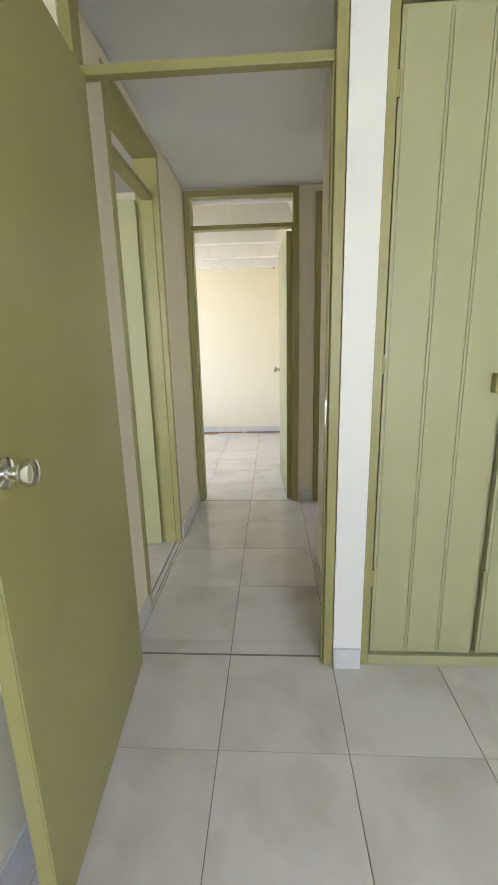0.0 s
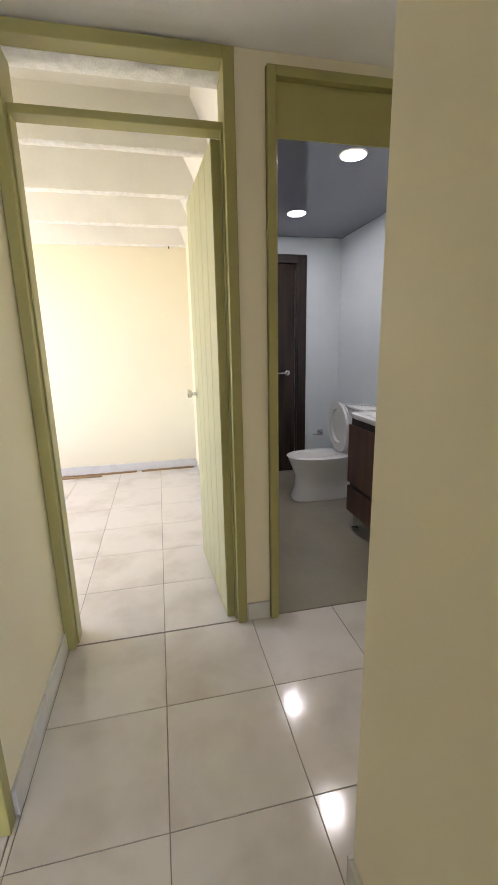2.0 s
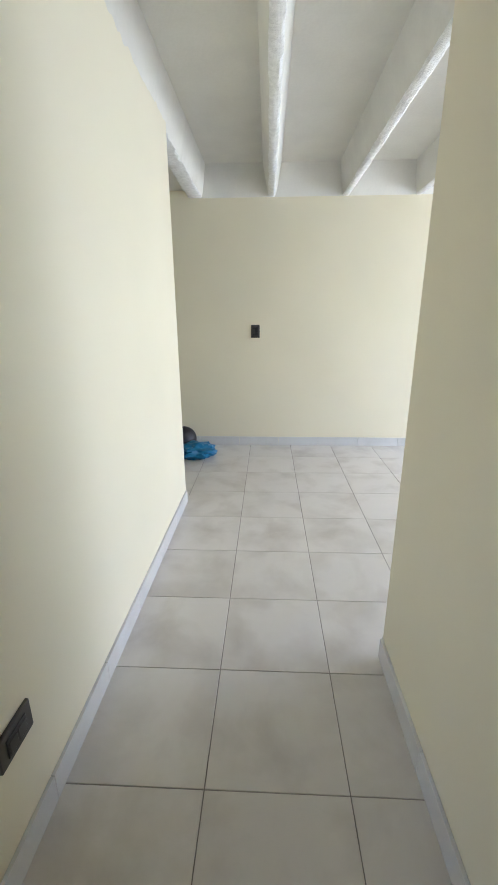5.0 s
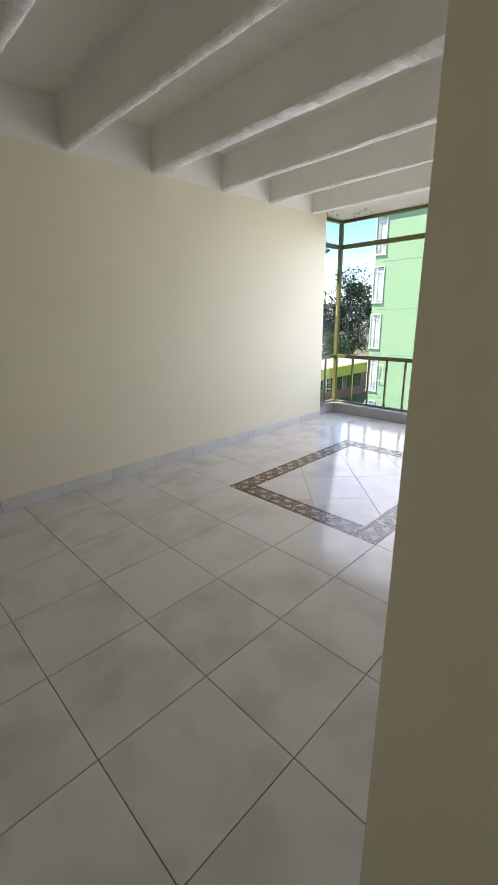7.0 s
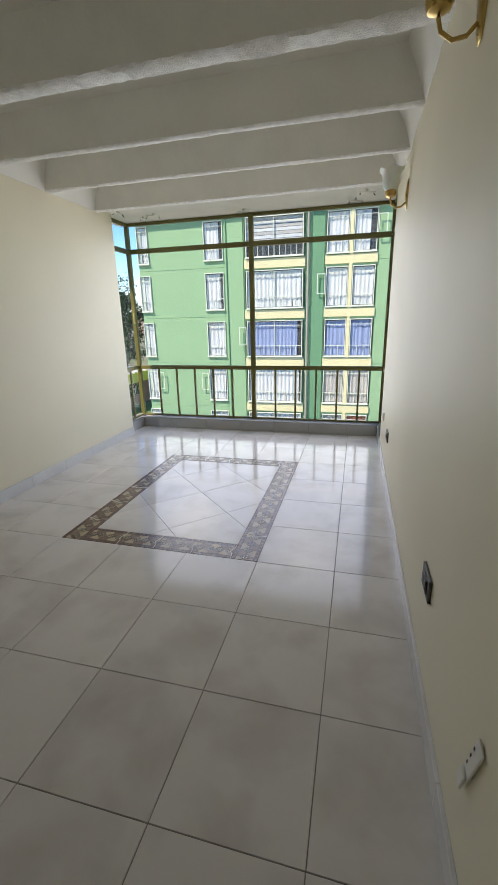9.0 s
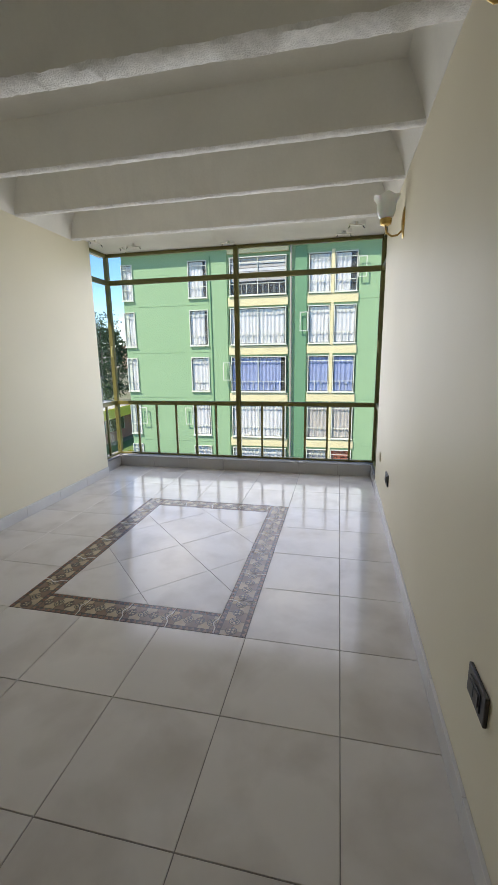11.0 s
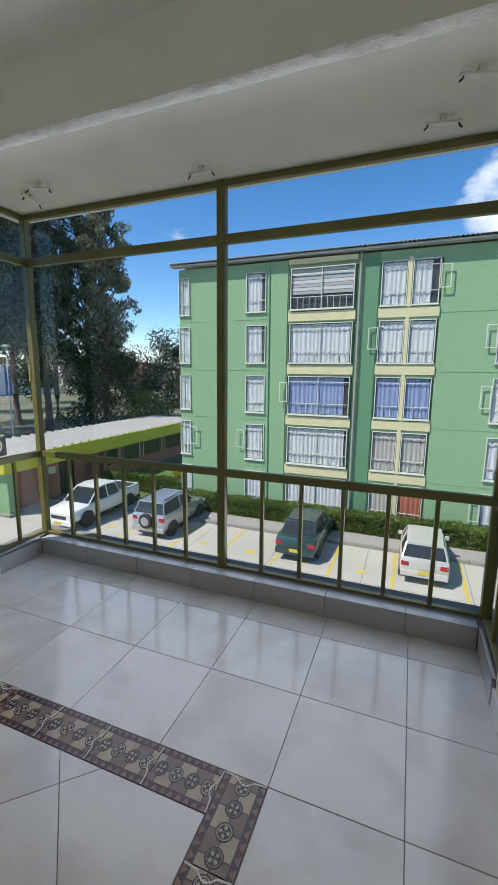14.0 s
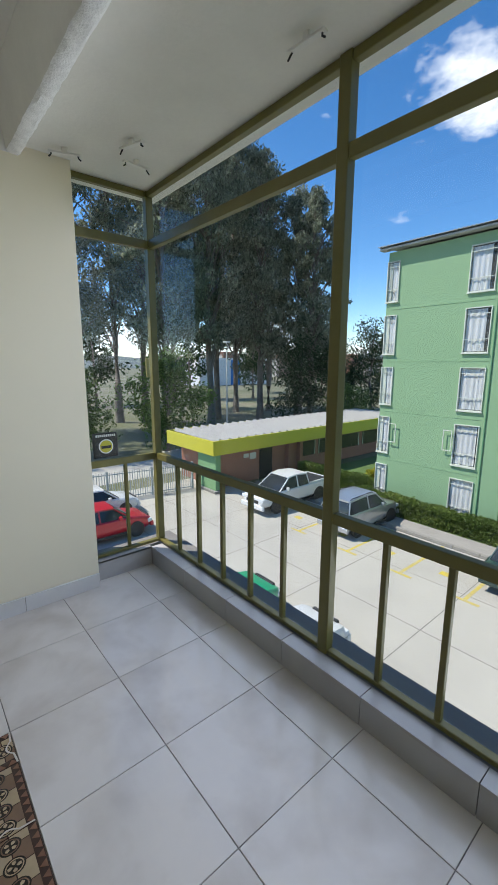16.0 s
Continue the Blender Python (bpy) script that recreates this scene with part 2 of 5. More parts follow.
def add_lathe(bm, prof, m=None, seg=24):
    """A turned shape from (radius, height) pairs round z."""
    rings = []
    for r, z in prof:
        rings.append([bm.verts.new(Vector((r * math.cos(2 * math.pi * k / seg), r * math.sin(2 * math.pi * k / seg), z))) for k in range(seg)])
    for a, b in zip(rings, rings[1:]):
        for k in range(seg):
            bm.faces.new((a[k], a[(k + 1) % seg], b[(k + 1) % seg], b[k]))
    for ring, flip in ((rings[0], True), (rings[-1], False)):
        bm.faces.new(ring[::-1] if flip else ring)
    if m is not None:
        for ring in rings:
            for k in ring:
                k.co = m @ k.co
    return rings


def add_loft(bm, rings, caps=True):
    vs = [[bm.verts.new(p) for p in ring] for ring in rings]
    n = len(vs[0])
    for a, b in zip(vs, vs[1:]):
        for k in range(n):
            bm.faces.new((a[k], a[(k + 1) % n], b[(k + 1) % n], b[k]))
    if caps:
        bm.faces.new(vs[0][::-1])
        bm.faces.new(vs[-1])
    return vs


def add_tube(bm, pts, r, seg=10):
    pts = [Vector(p) for p in pts]
    rings = []
    for k, p in enumerate(pts):
        d = (pts[min(k + 1, len(pts) - 1)] - pts[max(k - 1, 0)]).normalized()
        q = d.to_track_quat('Z', 'Y')
        rr = r[k] if isinstance(r, (list, tuple)) else r
        rings.append([p + q @ Vector((rr * math.cos(2 * math.pi * s / seg), rr * math.sin(2 * math.pi * s / seg), 0)) for s in range(seg)])
    return add_loft(bm, rings)


def mesh_of(name, bm, material, smooth=False):
    bmesh.ops.recalc_face_normals(bm, faces=bm.faces)
    me = bpy.data.meshes.new(name)
    bm.to_mesh(me)
    bm.free()
    me.materials.append(material)
    if smooth:
        me.polygons.foreach_set("use_smooth", [True] * len(me.polygons))
        me.set_sharp_from_angle(angle=radians(38))
    return me


def part(name, bm, material, parent=None, label="", smooth=False):
    ob = new(name, mesh_of(name, bm, material, smooth))
    if parent is not None:
        ob.parent = parent
    if label:
        ob["label"] = label
    return ob


def boxpart(name, box, material, parent=None, bev=0.0, label=""):
    bm = bmesh.new()
    add_box(bm, *box, bev=bev)
    return part(name, bm, material, parent, label)


def thing(name, label, category, m=None, group="", kind=""):
    ob = new(name)
    ob.empty_display_size = 0.1
    if m is not None:
        ob.matrix_world = m
    return tagged(ob, label, category, group, kind)


def wall(name, boxes, material, label):
    bm = bmesh.new()
    for b in boxes:
        add_box(bm, *b)
    return tagged(part(name, bm, material), label, "wall", kind="structure")


T = 0.415
G = -5.9
CEIL = 2.335
BEAM = 2.295


# ---- walls ----
wall("wall_north", [(-3.1, -0.43, 0, 0.12, 0, CEIL), (0.392, 0.508, 0, 0.12, 0, CEIL), (1.232, 3.556, 0, 0.028, 0, 2.40), (1.37, 3.556, 0.028, 0.085, 0, 2.40),
                    (-0.43, 0.392, 0.0, 0.12, 2.325, 2.6), (0.508, 1.232, 0.0, 0.12, 2.285, 2.6)], CREAM, "cream painted wall with the bedroom and bathroom doorways")
wall("wall_hall_west", [(-0.55, -0.43, -1.75, -1.46, 0, CEIL), (-0.55, -0.43, -0.695, 0, 0, CEIL), (-0.55, -0.43, -1.46, -0.695, 2.29, CEIL)], CREAM, "cream painted hall wall with a doorway")
wall("wall_corridor_south", [(0.432, 2.165, -1.18, -1.045, 0, CEIL), (0.432, 0.56, -1.689, -1.18, 0, CEIL)], CREAM, "cream painted wall at the corner of hall and corridor")
wall("wall_living_west", [(2.04, 2.165, -4.80, -1.18, 0, 2.6)], CREAM, "cream painted side wall of the living room")
wall("wall_living_east", [(4.945, 5.10, -4.78, 1.75, 0, 2.6)], CREAM, "cream painted side wall of the living room")
wall("wall_dining_north", [(3.45, 5.10, 1.75, 1.87, 0, 2.6), (3.436, 3.556, 0.12, 1.75, 0, 2.6)], CREAM, "cream painted wall of the dim entrance recess")
wall("wall_start_room", [(-0.58, -0.422, -1.80, -1.751, 0, 2.6), (-0.422, 0.415, -1.80, -1.69, 2.312, 2.6), (-0.58, -0.462, -5.18, -1.80, 0, 2.6),
                         (-0.58, 0.3, -5.3, -5.18, 0, 2.6), (1.8, 2.04, -5.3, -5.18, 0, 2.6), (0.3, 1.8, -5.3, -5.18, 0, 0.4), (0.3, 1.8, -5.3, -5.18, 2.25, 2.6)], CREAM, "cream painted walls of the first bedroom with its window opening")
wall("wall_pillar", [(0.415, 0.522, -1.80, -1.69, 0, 2.6)], PILLAR, "narrow white pier between door frame and wardrobe")
wall("wall_bedroom", [(0.40, 0.503, 0.12, 2.75, 0, 2.6), (-2.75, 0.50, 2.75, 2.87, 0, 2.6), (-2.75, -2.63, 0.12, 0.5, 0, 2.6), (-2.75, -2.63, 2.4, 2.75, 0, 2.6),
                      (-2.75, -2.63, 0.5, 2.4, 0, 0.5), (-2.75, -2.63, 0.5, 2.4, 2.25, 2.6)], CREAM, "cream painted bedroom walls with a window opening")
wall("wall_side_room", [(-3.1, -3.0, -5.3, 0, 0, 2.6), (-3.0, -2.4, -5.3, -5.18, 0, 2.6), (-0.9, -0.58, -5.3, -5.18, 0, 2.6), (-2.4, -0.9, -5.3, -5.18, 0, 0.4), (-2.4, -0.9, -5.3, -5.18, 2.25, 2.6)], CREAM, "cream painted wall of the side room with a window opening")
wall("wall_bathroom", [(1.86, 1.96, 0.12, 2.36, 0, 2.6), (0.50, 1.96, 2.36, 2.45, 0, 2.6),
                       (1.50, 1.86, 2.27, 2.35, 0, 2.30), (0.506, 0.53, 0.12, 2.27, 0, 2.30), (0.53, 1.50, 2.27, 2.35, 2.13, 2.30), (1.372, 1.86, 0.0865, 0.095, 0, 2.30)], BATH_WALL, "white bathroom walls")

# ---- ceilings ----
def ceiling(name, boxes, label, material=WHITE):
    bm = bmesh.new()
    for b in boxes:
        add_box(bm, *b)
    return tagged(part(name, bm, material), label, "ceiling", kind="structure")


def ribs(bm, x0, x1, ys, zb, zt, taper=0.05):
    """Plastered ribs along x with chipped lower edges, and sloping ends where the hollows meet the walls."""
    for y, wd in ys:
        rings = []
        n = max(8, int((x1 - x0) / 0.02))
        for k in range(n + 1):
            x = x0 + (x1 - x0) * k / n
            j = [noise.noise(Vector((x * 23, y * 9, s * 7.7))) * 0.0035 + noise.noise(Vector((x * 5, y * 9, s * 3.3))) * 0.003 for s in range(6)]
            if wd > 0.1:
                j = [q * 1.8 for q in j]
            lo = zb
            rings.append([Vector((x, y - wd / 2 - taper, zt)), Vector((x, y - wd / 2 - 0.012 + j[0], lo + 0.05)), Vector((x, y - wd / 2 + j[1], lo + 0.008 + j[4])),
                          Vector((x, y - wd / 2 + 0.014, lo + j[2])), Vector((x, y + wd / 2 - 0.014, lo + j[3])), Vector((x, y + wd / 2 + j[4], lo + 0.008 + j[5])),
                          Vector((x, y + wd / 2 + 0.012 + j[5], lo + 0.05)), Vector((x, y + wd / 2 + taper, zt))])
        add_loft(bm, rings)
    for f in bm.faces:
        if max(v.co.z for v in f.verts) < zb + 0.022:
            f.material_index = 1
    ends = [y for y, _ in ys]
    for a, b in zip(ends, ends[1:]):
        for xw, s in ((x0, 1), (x1, -1)):
            add_loft(bm, [[Vector((xw - s * 0.02, y, zb + 0.002)), Vector((xw + s * 0.004, y, zb + 0.002)), Vector((xw + s * 0.05, y, zb + 0.12)), Vector((xw + s * 0.11, y, zt)), Vector((xw - s * 0.02, y, zt))] for y in (a, b)])


bm = bmesh.new()
RIBS = [(0.07, 0.12), (-0.61, 0.06), (-1.26, 0.06), (-1.89, 0.06), (-2.565, 0.11), (-3.235, 0.065), (-3.85, 0.06), (-4.525, 0.06)]
ribs(bm, 2.165, 4.945, RIBS, BEAM, 2.535)
add_box(bm, 1.8, 5.1, -5.4, 1.9, 2.53, 2.60)
add_box(bm, 3.4, 5.1, 0.12, 1.9, 2.36, 2.5)
add_box(bm, 2.02, 2.166, -1.045, 0.0, 2.30, 2.5)
add_box(bm, 1.95, 5.2, -5.37, -4.56, 2.342, 2.5)
ceil_l = part("ceiling_living", bm, ROUGH_WHITE, smooth=True)
ceil_l.data.materials.append(PLASTER)
tagged(ceil_l, "white ribbed concrete ceiling with chipped plaster edges", "ceiling", kind="structure")
bm = bmesh.new()
ribs(bm, -2.63, 0.40, [(0.10, 0.1), (0.72, 0.06), (1.36, 0.06), (2.06, 0.06), (2.74, 0.1)], 2.27, 2.5)
add_box(bm, -2.75, 0.5, 0.05, 2.9, 2.495, 2.57)
ceil_b = part("ceiling_bedroom", bm, ROUGH_WHITE, smooth=True)
ceil_b.data.materials.append(PLASTER)
tagged(ceil_b, "white ribbed bedroom ceiling", "ceiling", kind="structure")
bm = bmesh.new()
add_box(bm, -0.56, 2.03, -1.75, 0.05, CEIL + 0.03, 2.55)
rings = []
for k in range(61):
    y = -1.74 + 1.74 * k / 60
    u = (y + 1.74) / 1.74
    sag = 0.030 * max(0.0, math.sin(math.pi * min(1, max(0, (u - 0.12) / 0.42)))) ** 0.6 + 0.018 * max(0.0, math.sin(math.pi * min(1, max(0, (u - 0.6) / 0.38)))) ** 0.6
    rings.append([Vector((-0.55, y, CEIL + sag - 0.002)), Vector((2.03, y, CEIL + sag - 0.002)), Vector((2.03, y, 2.45)), Vector((-0.55, y, 2.45))])
add_loft(bm, rings)
tagged(part("ceiling_hall", bm, WHITE, smooth=True), "white uneven plaster hall ceiling", "ceiling", kind="structure")
ceiling("ceiling_start_room", [(-0.58, 2.04, -5.3, -1.69, 2.5, 2.6)], "white bedroom ceiling")
ceiling("ceiling_side_room", [(-3.1, -0.58, -5.3, 0, CEIL, 2.5)], "white ceiling of the side room")
ceiling("ceiling_bathroom", [(0.5, 1.9, 0.1, 2.45, 2.285, 2.4)], "glossy grey bathroom ceiling", BATH_CEIL)

# ---- floor ----
floor = tagged(boxpart("floor", (-3.2, 5.25, -5.42, 3.4, -0.25, -0.004), GROUT), "dark grout bed under marbled ceramic tiles", "floor", kind="structure")
boxpart("floor_cement", (0.50, 1.86, 0.003, 2.35, -0.003, 0.001), CEMENT, floor, label="polished grey cement bathroom floor")

# ---- window of the living room ----
YW = -5.26
window = thing("window_1", "large olive metal bay window with low railing bars", "window", kind="structure")


def bar(x0, x1, y0, y1, z0, z1, parent=window, name="frame_bar", material=METAL_OLIVE):
    return boxpart(name, (x0, x1, y0, y1, z0, z1), material, parent, bev=0.004)


for x, wd in ((5.055, 0.045), (3.59, 0.05), (2.14, 0.05)):
    bar(x - wd / 2, x + wd / 2, YW - 0.02, YW + 0.025, 0.125, 2.342, name="post")
for z, h in ((2.324, 0.032), (2.045, 0.05), (0.733, 0.045), (0.138, 0.02)):
    for a, b in ((2.165, 3.565), (3.615, 5.0325)):
        bar(a, b, YW - 0.015, YW + 0.02, z - h / 2, z + h / 2, name="rail")
for k in range(1, 6):
    for a, b in ((2.165, 3.565), (3.615, 5.0325)):
        x = a + (b - a) * k / 6
        bar(x - 0.011, x + 0.011, YW - 0.012, YW + 0.014, 0.148, 0.7105, name="baluster")
for a, b in ((2.165, 3.565), (3.615, 5.0325)):
    for z0, z1 in ((0.148, 0.7105), (0.7555, 2.02), (2.07, 2.308)):
        boxpart("pane", (a, b, YW - 0.022, YW - 0.018, z0 - 0.005, z1 + 0.005), GLASS, window)
for xs in (5.055, 2.14):
    bar(xs - 0.02, xs + 0.02, -4.80, -4.765, 0.125, 2.342, name="post")
    for z, h in ((2.324, 0.032), (2.045, 0.05), (0.733, 0.045), (0.138, 0.02)):
        bar(xs - 0.016, xs + 0.016, YW + 0.025, -4.80, z - h / 2, z + h / 2, name="rail")
    bar(xs - 0.011, xs + 0.011, -5.04, -5.018, 0.148, 0.7105, name="baluster")
    for z0, z1 in ((0.148, 0.7105), (0.7555, 2.02), (2.07, 2.308)):
        boxpart("pane", (xs - 0.002, xs + 0.002, YW + 0.025, -4.80, z0 - 0.005, z1 + 0.005), GLASS, window)
    boxpart("latch", (xs - 0.03 if xs > 3 else xs + 0.016, xs - 0.016 if xs > 3 else xs + 0.03, YW + 0.05, YW + 0.07, 1.25, 1.37), OLIVE, window, 0.003)
for o in window.children:
    if o.name.startswith("pane"):
        o.visible_shadow = False
SILL = marble("blue-grey sill tile", (0.43, 0.425, 0.425), (0.34, 0.325, 0.315), 0.22, 0.5)
sill = thing("window_sill", "low tiled kerb of blue-grey tiles under the bay window", "window sill", kind="structure")
boxpart("kerb_core", (2.05, 5.19, -5.40, -5.172, -0.25, 0.112), GROUT, sill)
boxpart("kerb_core", (5.012, 5.19, -5.172, -4.78, -0.25, 0.112), GROUT, sill)
boxpart("kerb_core", (2.05, 2.168, -5.172, -4.80, -0.25, 0.112), GROUT, sill)
xk = 5.0
while xk > 2.19:
    a = max(2.182, xk - T)
    boxpart("tile", (a + 0.0015, xk - 0.0015, -5.172, -5.16, 0.0, 0.124), SILL, sill, 0.001)
    boxpart("tile", (a + 0.0015, xk - 0.0015, -5.235, -5.158, 0.1125, 0.125), SILL, sill, 0.001)
    xk -= T
for a, b, x0, x1 in ((-5.158, -4.783, 5.0, 5.012), (-5.158, -4.803, 2.168, 2.18)):
    boxpart("tile", (x0, x1, a, b, 0, 0.124), SILL, sill, 0.001)
    boxpart("tile", (x0 if x0 > 3 else 2.1645, 5.035 if x0 > 3 else x1, a, b, 0.1125, 0.125), SILL, sill, 0.001)

# ---- other windows, unseen but for their light ----
for nm, b in (("window_2", (0.3, 1.8, -5.25, -5.245, 0.4, 2.25)), ("window_3", (-2.70, -2.695, 0.5, 2.4, 0.5, 2.25)), ("window_4", (-2.4, -0.9, -5.25, -5.245, 0.4, 2.25))):
    o = tagged(boxpart(nm, b, GLASS), "plain glazed window pane set in the wall", "window", kind="structure")
    o.visible_shadow = False

# ---- door frames and doors ----
def door_frame(name, axis, a, b, c0, c1, ztop, zbar, jamb=0.042, panel=False, label="olive painted wooden door frame with a transom bar"):
    """A frame from a to b along the axis, its depth from c0 to c1 across."""
    fr = thing(name, label, "door frame", kind="structure")

    def piece(nm, p0, p1, z0, z1, d0=c0, d1=c1):
        box = (p0, p1, d0, d1, z0, z1) if axis == 'x' else (d0, d1, p0, p1, z0, z1)
        return boxpart(nm, box, OLIVE, fr, bev=0.003)
    piece("jamb", a, a + jamb, 0, ztop)
    piece("jamb", b - jamb, b, 0, ztop)
    piece("head", a + jamb, b - jamb, ztop - jamb, ztop)
    s = (c1 - c0) * 0.25
    piece("stop", a + jamb, a + jamb + 0.008, 0, zbar, c0 + s, c1 - s)
    piece("stop", b - jamb - 0.008, b - jamb, 0, zbar, c0 + s, c1 - s)
    if panel:
        piece("transom_panel", a + jamb, b - jamb, zbar, ztop - jamb, c0 + 2.2 * s, c0 + 2.6 * s)
    else:
        piece("transom_bar", a + jamb, b - jamb, zbar, zbar + 0.028, c0 + s, c1 - s)
    return fr


door_frame("door_frame_bedroom", 'x', -0.428, 0.390, -0.022, 0.122, 2.322, 2.075)
door_frame("door_frame_bathroom", 'x', 0.510, 1.230, -0.025, 0.030, 2.282, 2.06, jamb=0.034, panel=True, label="olive painted door frame with a solid panel on top")
door_frame("door_frame_hall", 'y', -1.458, -0.697, -0.552, -0.424, 2.288, 2.045)
door_frame("door_frame_start", 'x', -0.420, 0.413, -1.795, -1.725, 2.31, 2.055, jamb=0.035)


def door_leaf(name, wd, ht, knob_x, label, knob_mat, m, planks=5, knob_z=1.03, face=None):
    """A boarded leaf in its own xz plane, hinged at x = 0."""
    d = thing(name, label, "door", m, kind="structure")
    bm = bmesh.new()
    add_box(bm, 0, wd, -0.014, 0.014, 0.008, ht)
    part("core", bm, OLIVE, d)
    step = wd / planks
    for s in (-1, 1):
        y0, y1 = (0.014, 0.019) if s > 0 else (-0.019, -0.014)
        for k in range(planks):
            x0, x1 = k * step + (0.001 if k == 0 else 0.013), (k + 1) * step - 0.001
            boxpart("board", (x0, x1, y0, y1, 0.008, ht), face or LEAF, d, bev=0.0012)
            if k:
                boxpart("bead", (k * step + 0.002, k * step + 0.010, y0, y1, 0.008, ht), LEAF, d, bev=0.001)
    for s in (-1, 1):
        bm = bmesh.new()
        q = pose(knob_x, s * 0.018, knob_z, -90 * s)
        add_lathe(bm, [(0.030, 0.0), (0.030, 0.005), (0.012, 0.009), (0.011, 0.026), (0.021, 0.032), (0.026, 0.043), (0.024, 0.054), (0.012, 0.058)], q)
        part("door_knob", bm, knob_mat, d, "", True)
    return d


door_leaf("door_1", 0.785, 2.045, 0.722, "olive painted boarded door standing open with a satin chrome knob", CHROME, pose(-0.375, -1.80, 0, 0, 0, -85.4), planks=1, knob_z=1.045, face=OLIVE)
door_leaf("door_2", 0.72, 2.05, 0.672, "pale olive boarded bedroom door standing open with a metal knob", CHROME, pose(0.320, 0.03, 0, 0, 0, 93.3))
door_leaf("door_3", 0.70, 2.035, 0.64, "pale olive boarded side-room door standing wide open", CHROME, pose(-0.545, -0.762, 0, 0, 0, 184))

# ---- wardrobe of the start room ----
wardrobe = thing("wardrobe", "built-in olive green boarded wardrobe beside the door", "wardrobe")
boxpart("carcass", (0.56, 2.035, -1.745, -1.20, 0.02, 2.42), LEAF, wardrobe)
boxpart("side_stile", (0.524, 0.556, -1.788, -1.70, 0, 2.42), OLIVE, wardrobe, 0.003)
boxpart("top_rail", (0.556, 2.035, -1.79, -1.746, 2.185, 2.42), LEAF, wardrobe, 0.003)
boxpart("plinth", (0.556, 2.035, -1.785, -1.746, 0.0, 0.045), LEAF, wardrobe, 0.003)
for k in range(3):
    x0 = 0.562 + 0.411 * k
    dr = boxpart("door", (x0, x0 + 0.388, -1.776, -1.750, 0.055, 2.178), LEAF, wardrobe, 0.002)
    for g in range(3):
        gx = x0 + 0.012 + 0.364 * g / 3
        boxpart("board", (gx + (0.0 if g == 0 else 0.012), gx + 0.1203, -1.7795, -1.776, 0.068, 2.166), LEAF, dr, 0.0012)
        if g:
            boxpart("bead", (gx + 0.0015, gx + 0.0095, -1.7795, -1.776, 0.068, 2.166), LEAF, dr, 0.001)
    boxpart("handle", (x0 + 0.355, x0 + 0.372, -1.812, -1.7797, 1.085, 1.15), OLIVE, dr, 0.004)
    for hz in (0.35, 1.15, 1.95):
        boxpart("hinge", (x0 - 0.008, x0 + 0.004, -1.786, -1.7765, hz, hz + 0.07), OLIVE, dr, 0.002)

boxpart("filler_panel", (1.80, 2.035, -1.778, -1.7465, 0.055, 2.178), LEAF, wardrobe, 0.003)

tr = tagged(new("trim_thresholds"), "dark joint lines under the door leaves", "threshold", kind="structure")
for b in ((-0.385, 0.38, -1.7495, -1.7405, -0.003, 0.0012), (-0.386, 0.348, -0.004, 0.004, -0.003, 0.0012), (-0.4645, -0.4555, -1.42, -0.735, -0.003, 0.0012)):
    boxpart("joint_strip", b, GROUT, tr)


# ---- bathroom ----
vanity = thing("bathroom_vanity", "reddish walnut vanity cabinet on chrome legs", "vanity", pose(0, 0, 0))
VX0, VX1, VY0, VY1 = 1.315, 1.855, 0.235, 0.865
boxpart("body", (VX0 + 0.02, VX1, VY0, VY1, 0.125, 0.80), WENGE, vanity, 0.002)
boxpart("drawer_front", (VX0, VX0 + 0.018, VY0 + 0.045, VY1, 0.345, 0.755), WALNUT, vanity, 0.002)
boxpart("drawer_front", (VX0, VX0 + 0.018, VY0 + 0.045, VY1, 0.13, 0.315), WALNUT, vanity, 0.002)
boxpart("side_panel", (VX0 - 0.002, VX0 + 0.019, VY0, VY0 + 0.042, 0.125, 0.80), WENGE, vanity, 0.002)
for lx in (VX0 + 0.05, VX1 - 0.06):
    for ly in (VY0 + 0.045, VY1 - 0.045):
        bm = bmesh.new()
        add_lathe(bm, [(0.024, 0), (0.026, 0.006), (0.016, 0.012), (0.016, 0.11), (0.028, 0.124)], pose(lx, ly, 0.001))
        part("leg", bm, CHROME, vanity, "", True)
basin = thing("wash_basin", "white ceramic wash basin on the vanity", "basin")
bm = bmesh.new()
cx, cy, nseg = (VX0 + VX1) / 2 - 0.02, (VY0 + VY1) / 2, 40
rings = []
def rrect(cx, cy, hx, hy, p, z):
    out = []
    for k in range(nseg):
        a = 2 * math.pi * k / nseg
        c, s = math.cos(a), math.sin(a)
        out.append(Vector((cx + hx * abs(c) ** (2 / p) * (1 if c > 0 else -1), cy + hy * abs(s) ** (2 / p) * (1 if s > 0 else -1), z)))
    return out
bx = (VX0 + VX1) / 2
for hx, hy, p, z, ox in ((0.262, 0.31, 14, 0.803, 0), (0.272, 0.318, 14, 0.824, 0), (0.270, 0.316, 14, 0.836, 0), (0.264, 0.311, 12, 0.839, 0), (0.165, 0.235, 4, 0.833, -0.035), (0.150, 0.215, 3.4, 0.815, -0.035), (0.10, 0.16, 2.6, 0.77, -0.03), (0.02, 0.02, 2, 0.76, -0.02)):
    rings.append(rrect(bx + ox - 0.004, cy, hx, hy, p, z))
add_loft(bm, rings)
part("bowl", bm, CERAMIC, basin, "", True)
boxpart("upstand", (VX1 - 0.02, VX1 + 0.002, VY0 - 0.01, VY1 + 0.01, 0.83, 0.86), CERAMIC, basin, 0.004)
bm = bmesh.new()
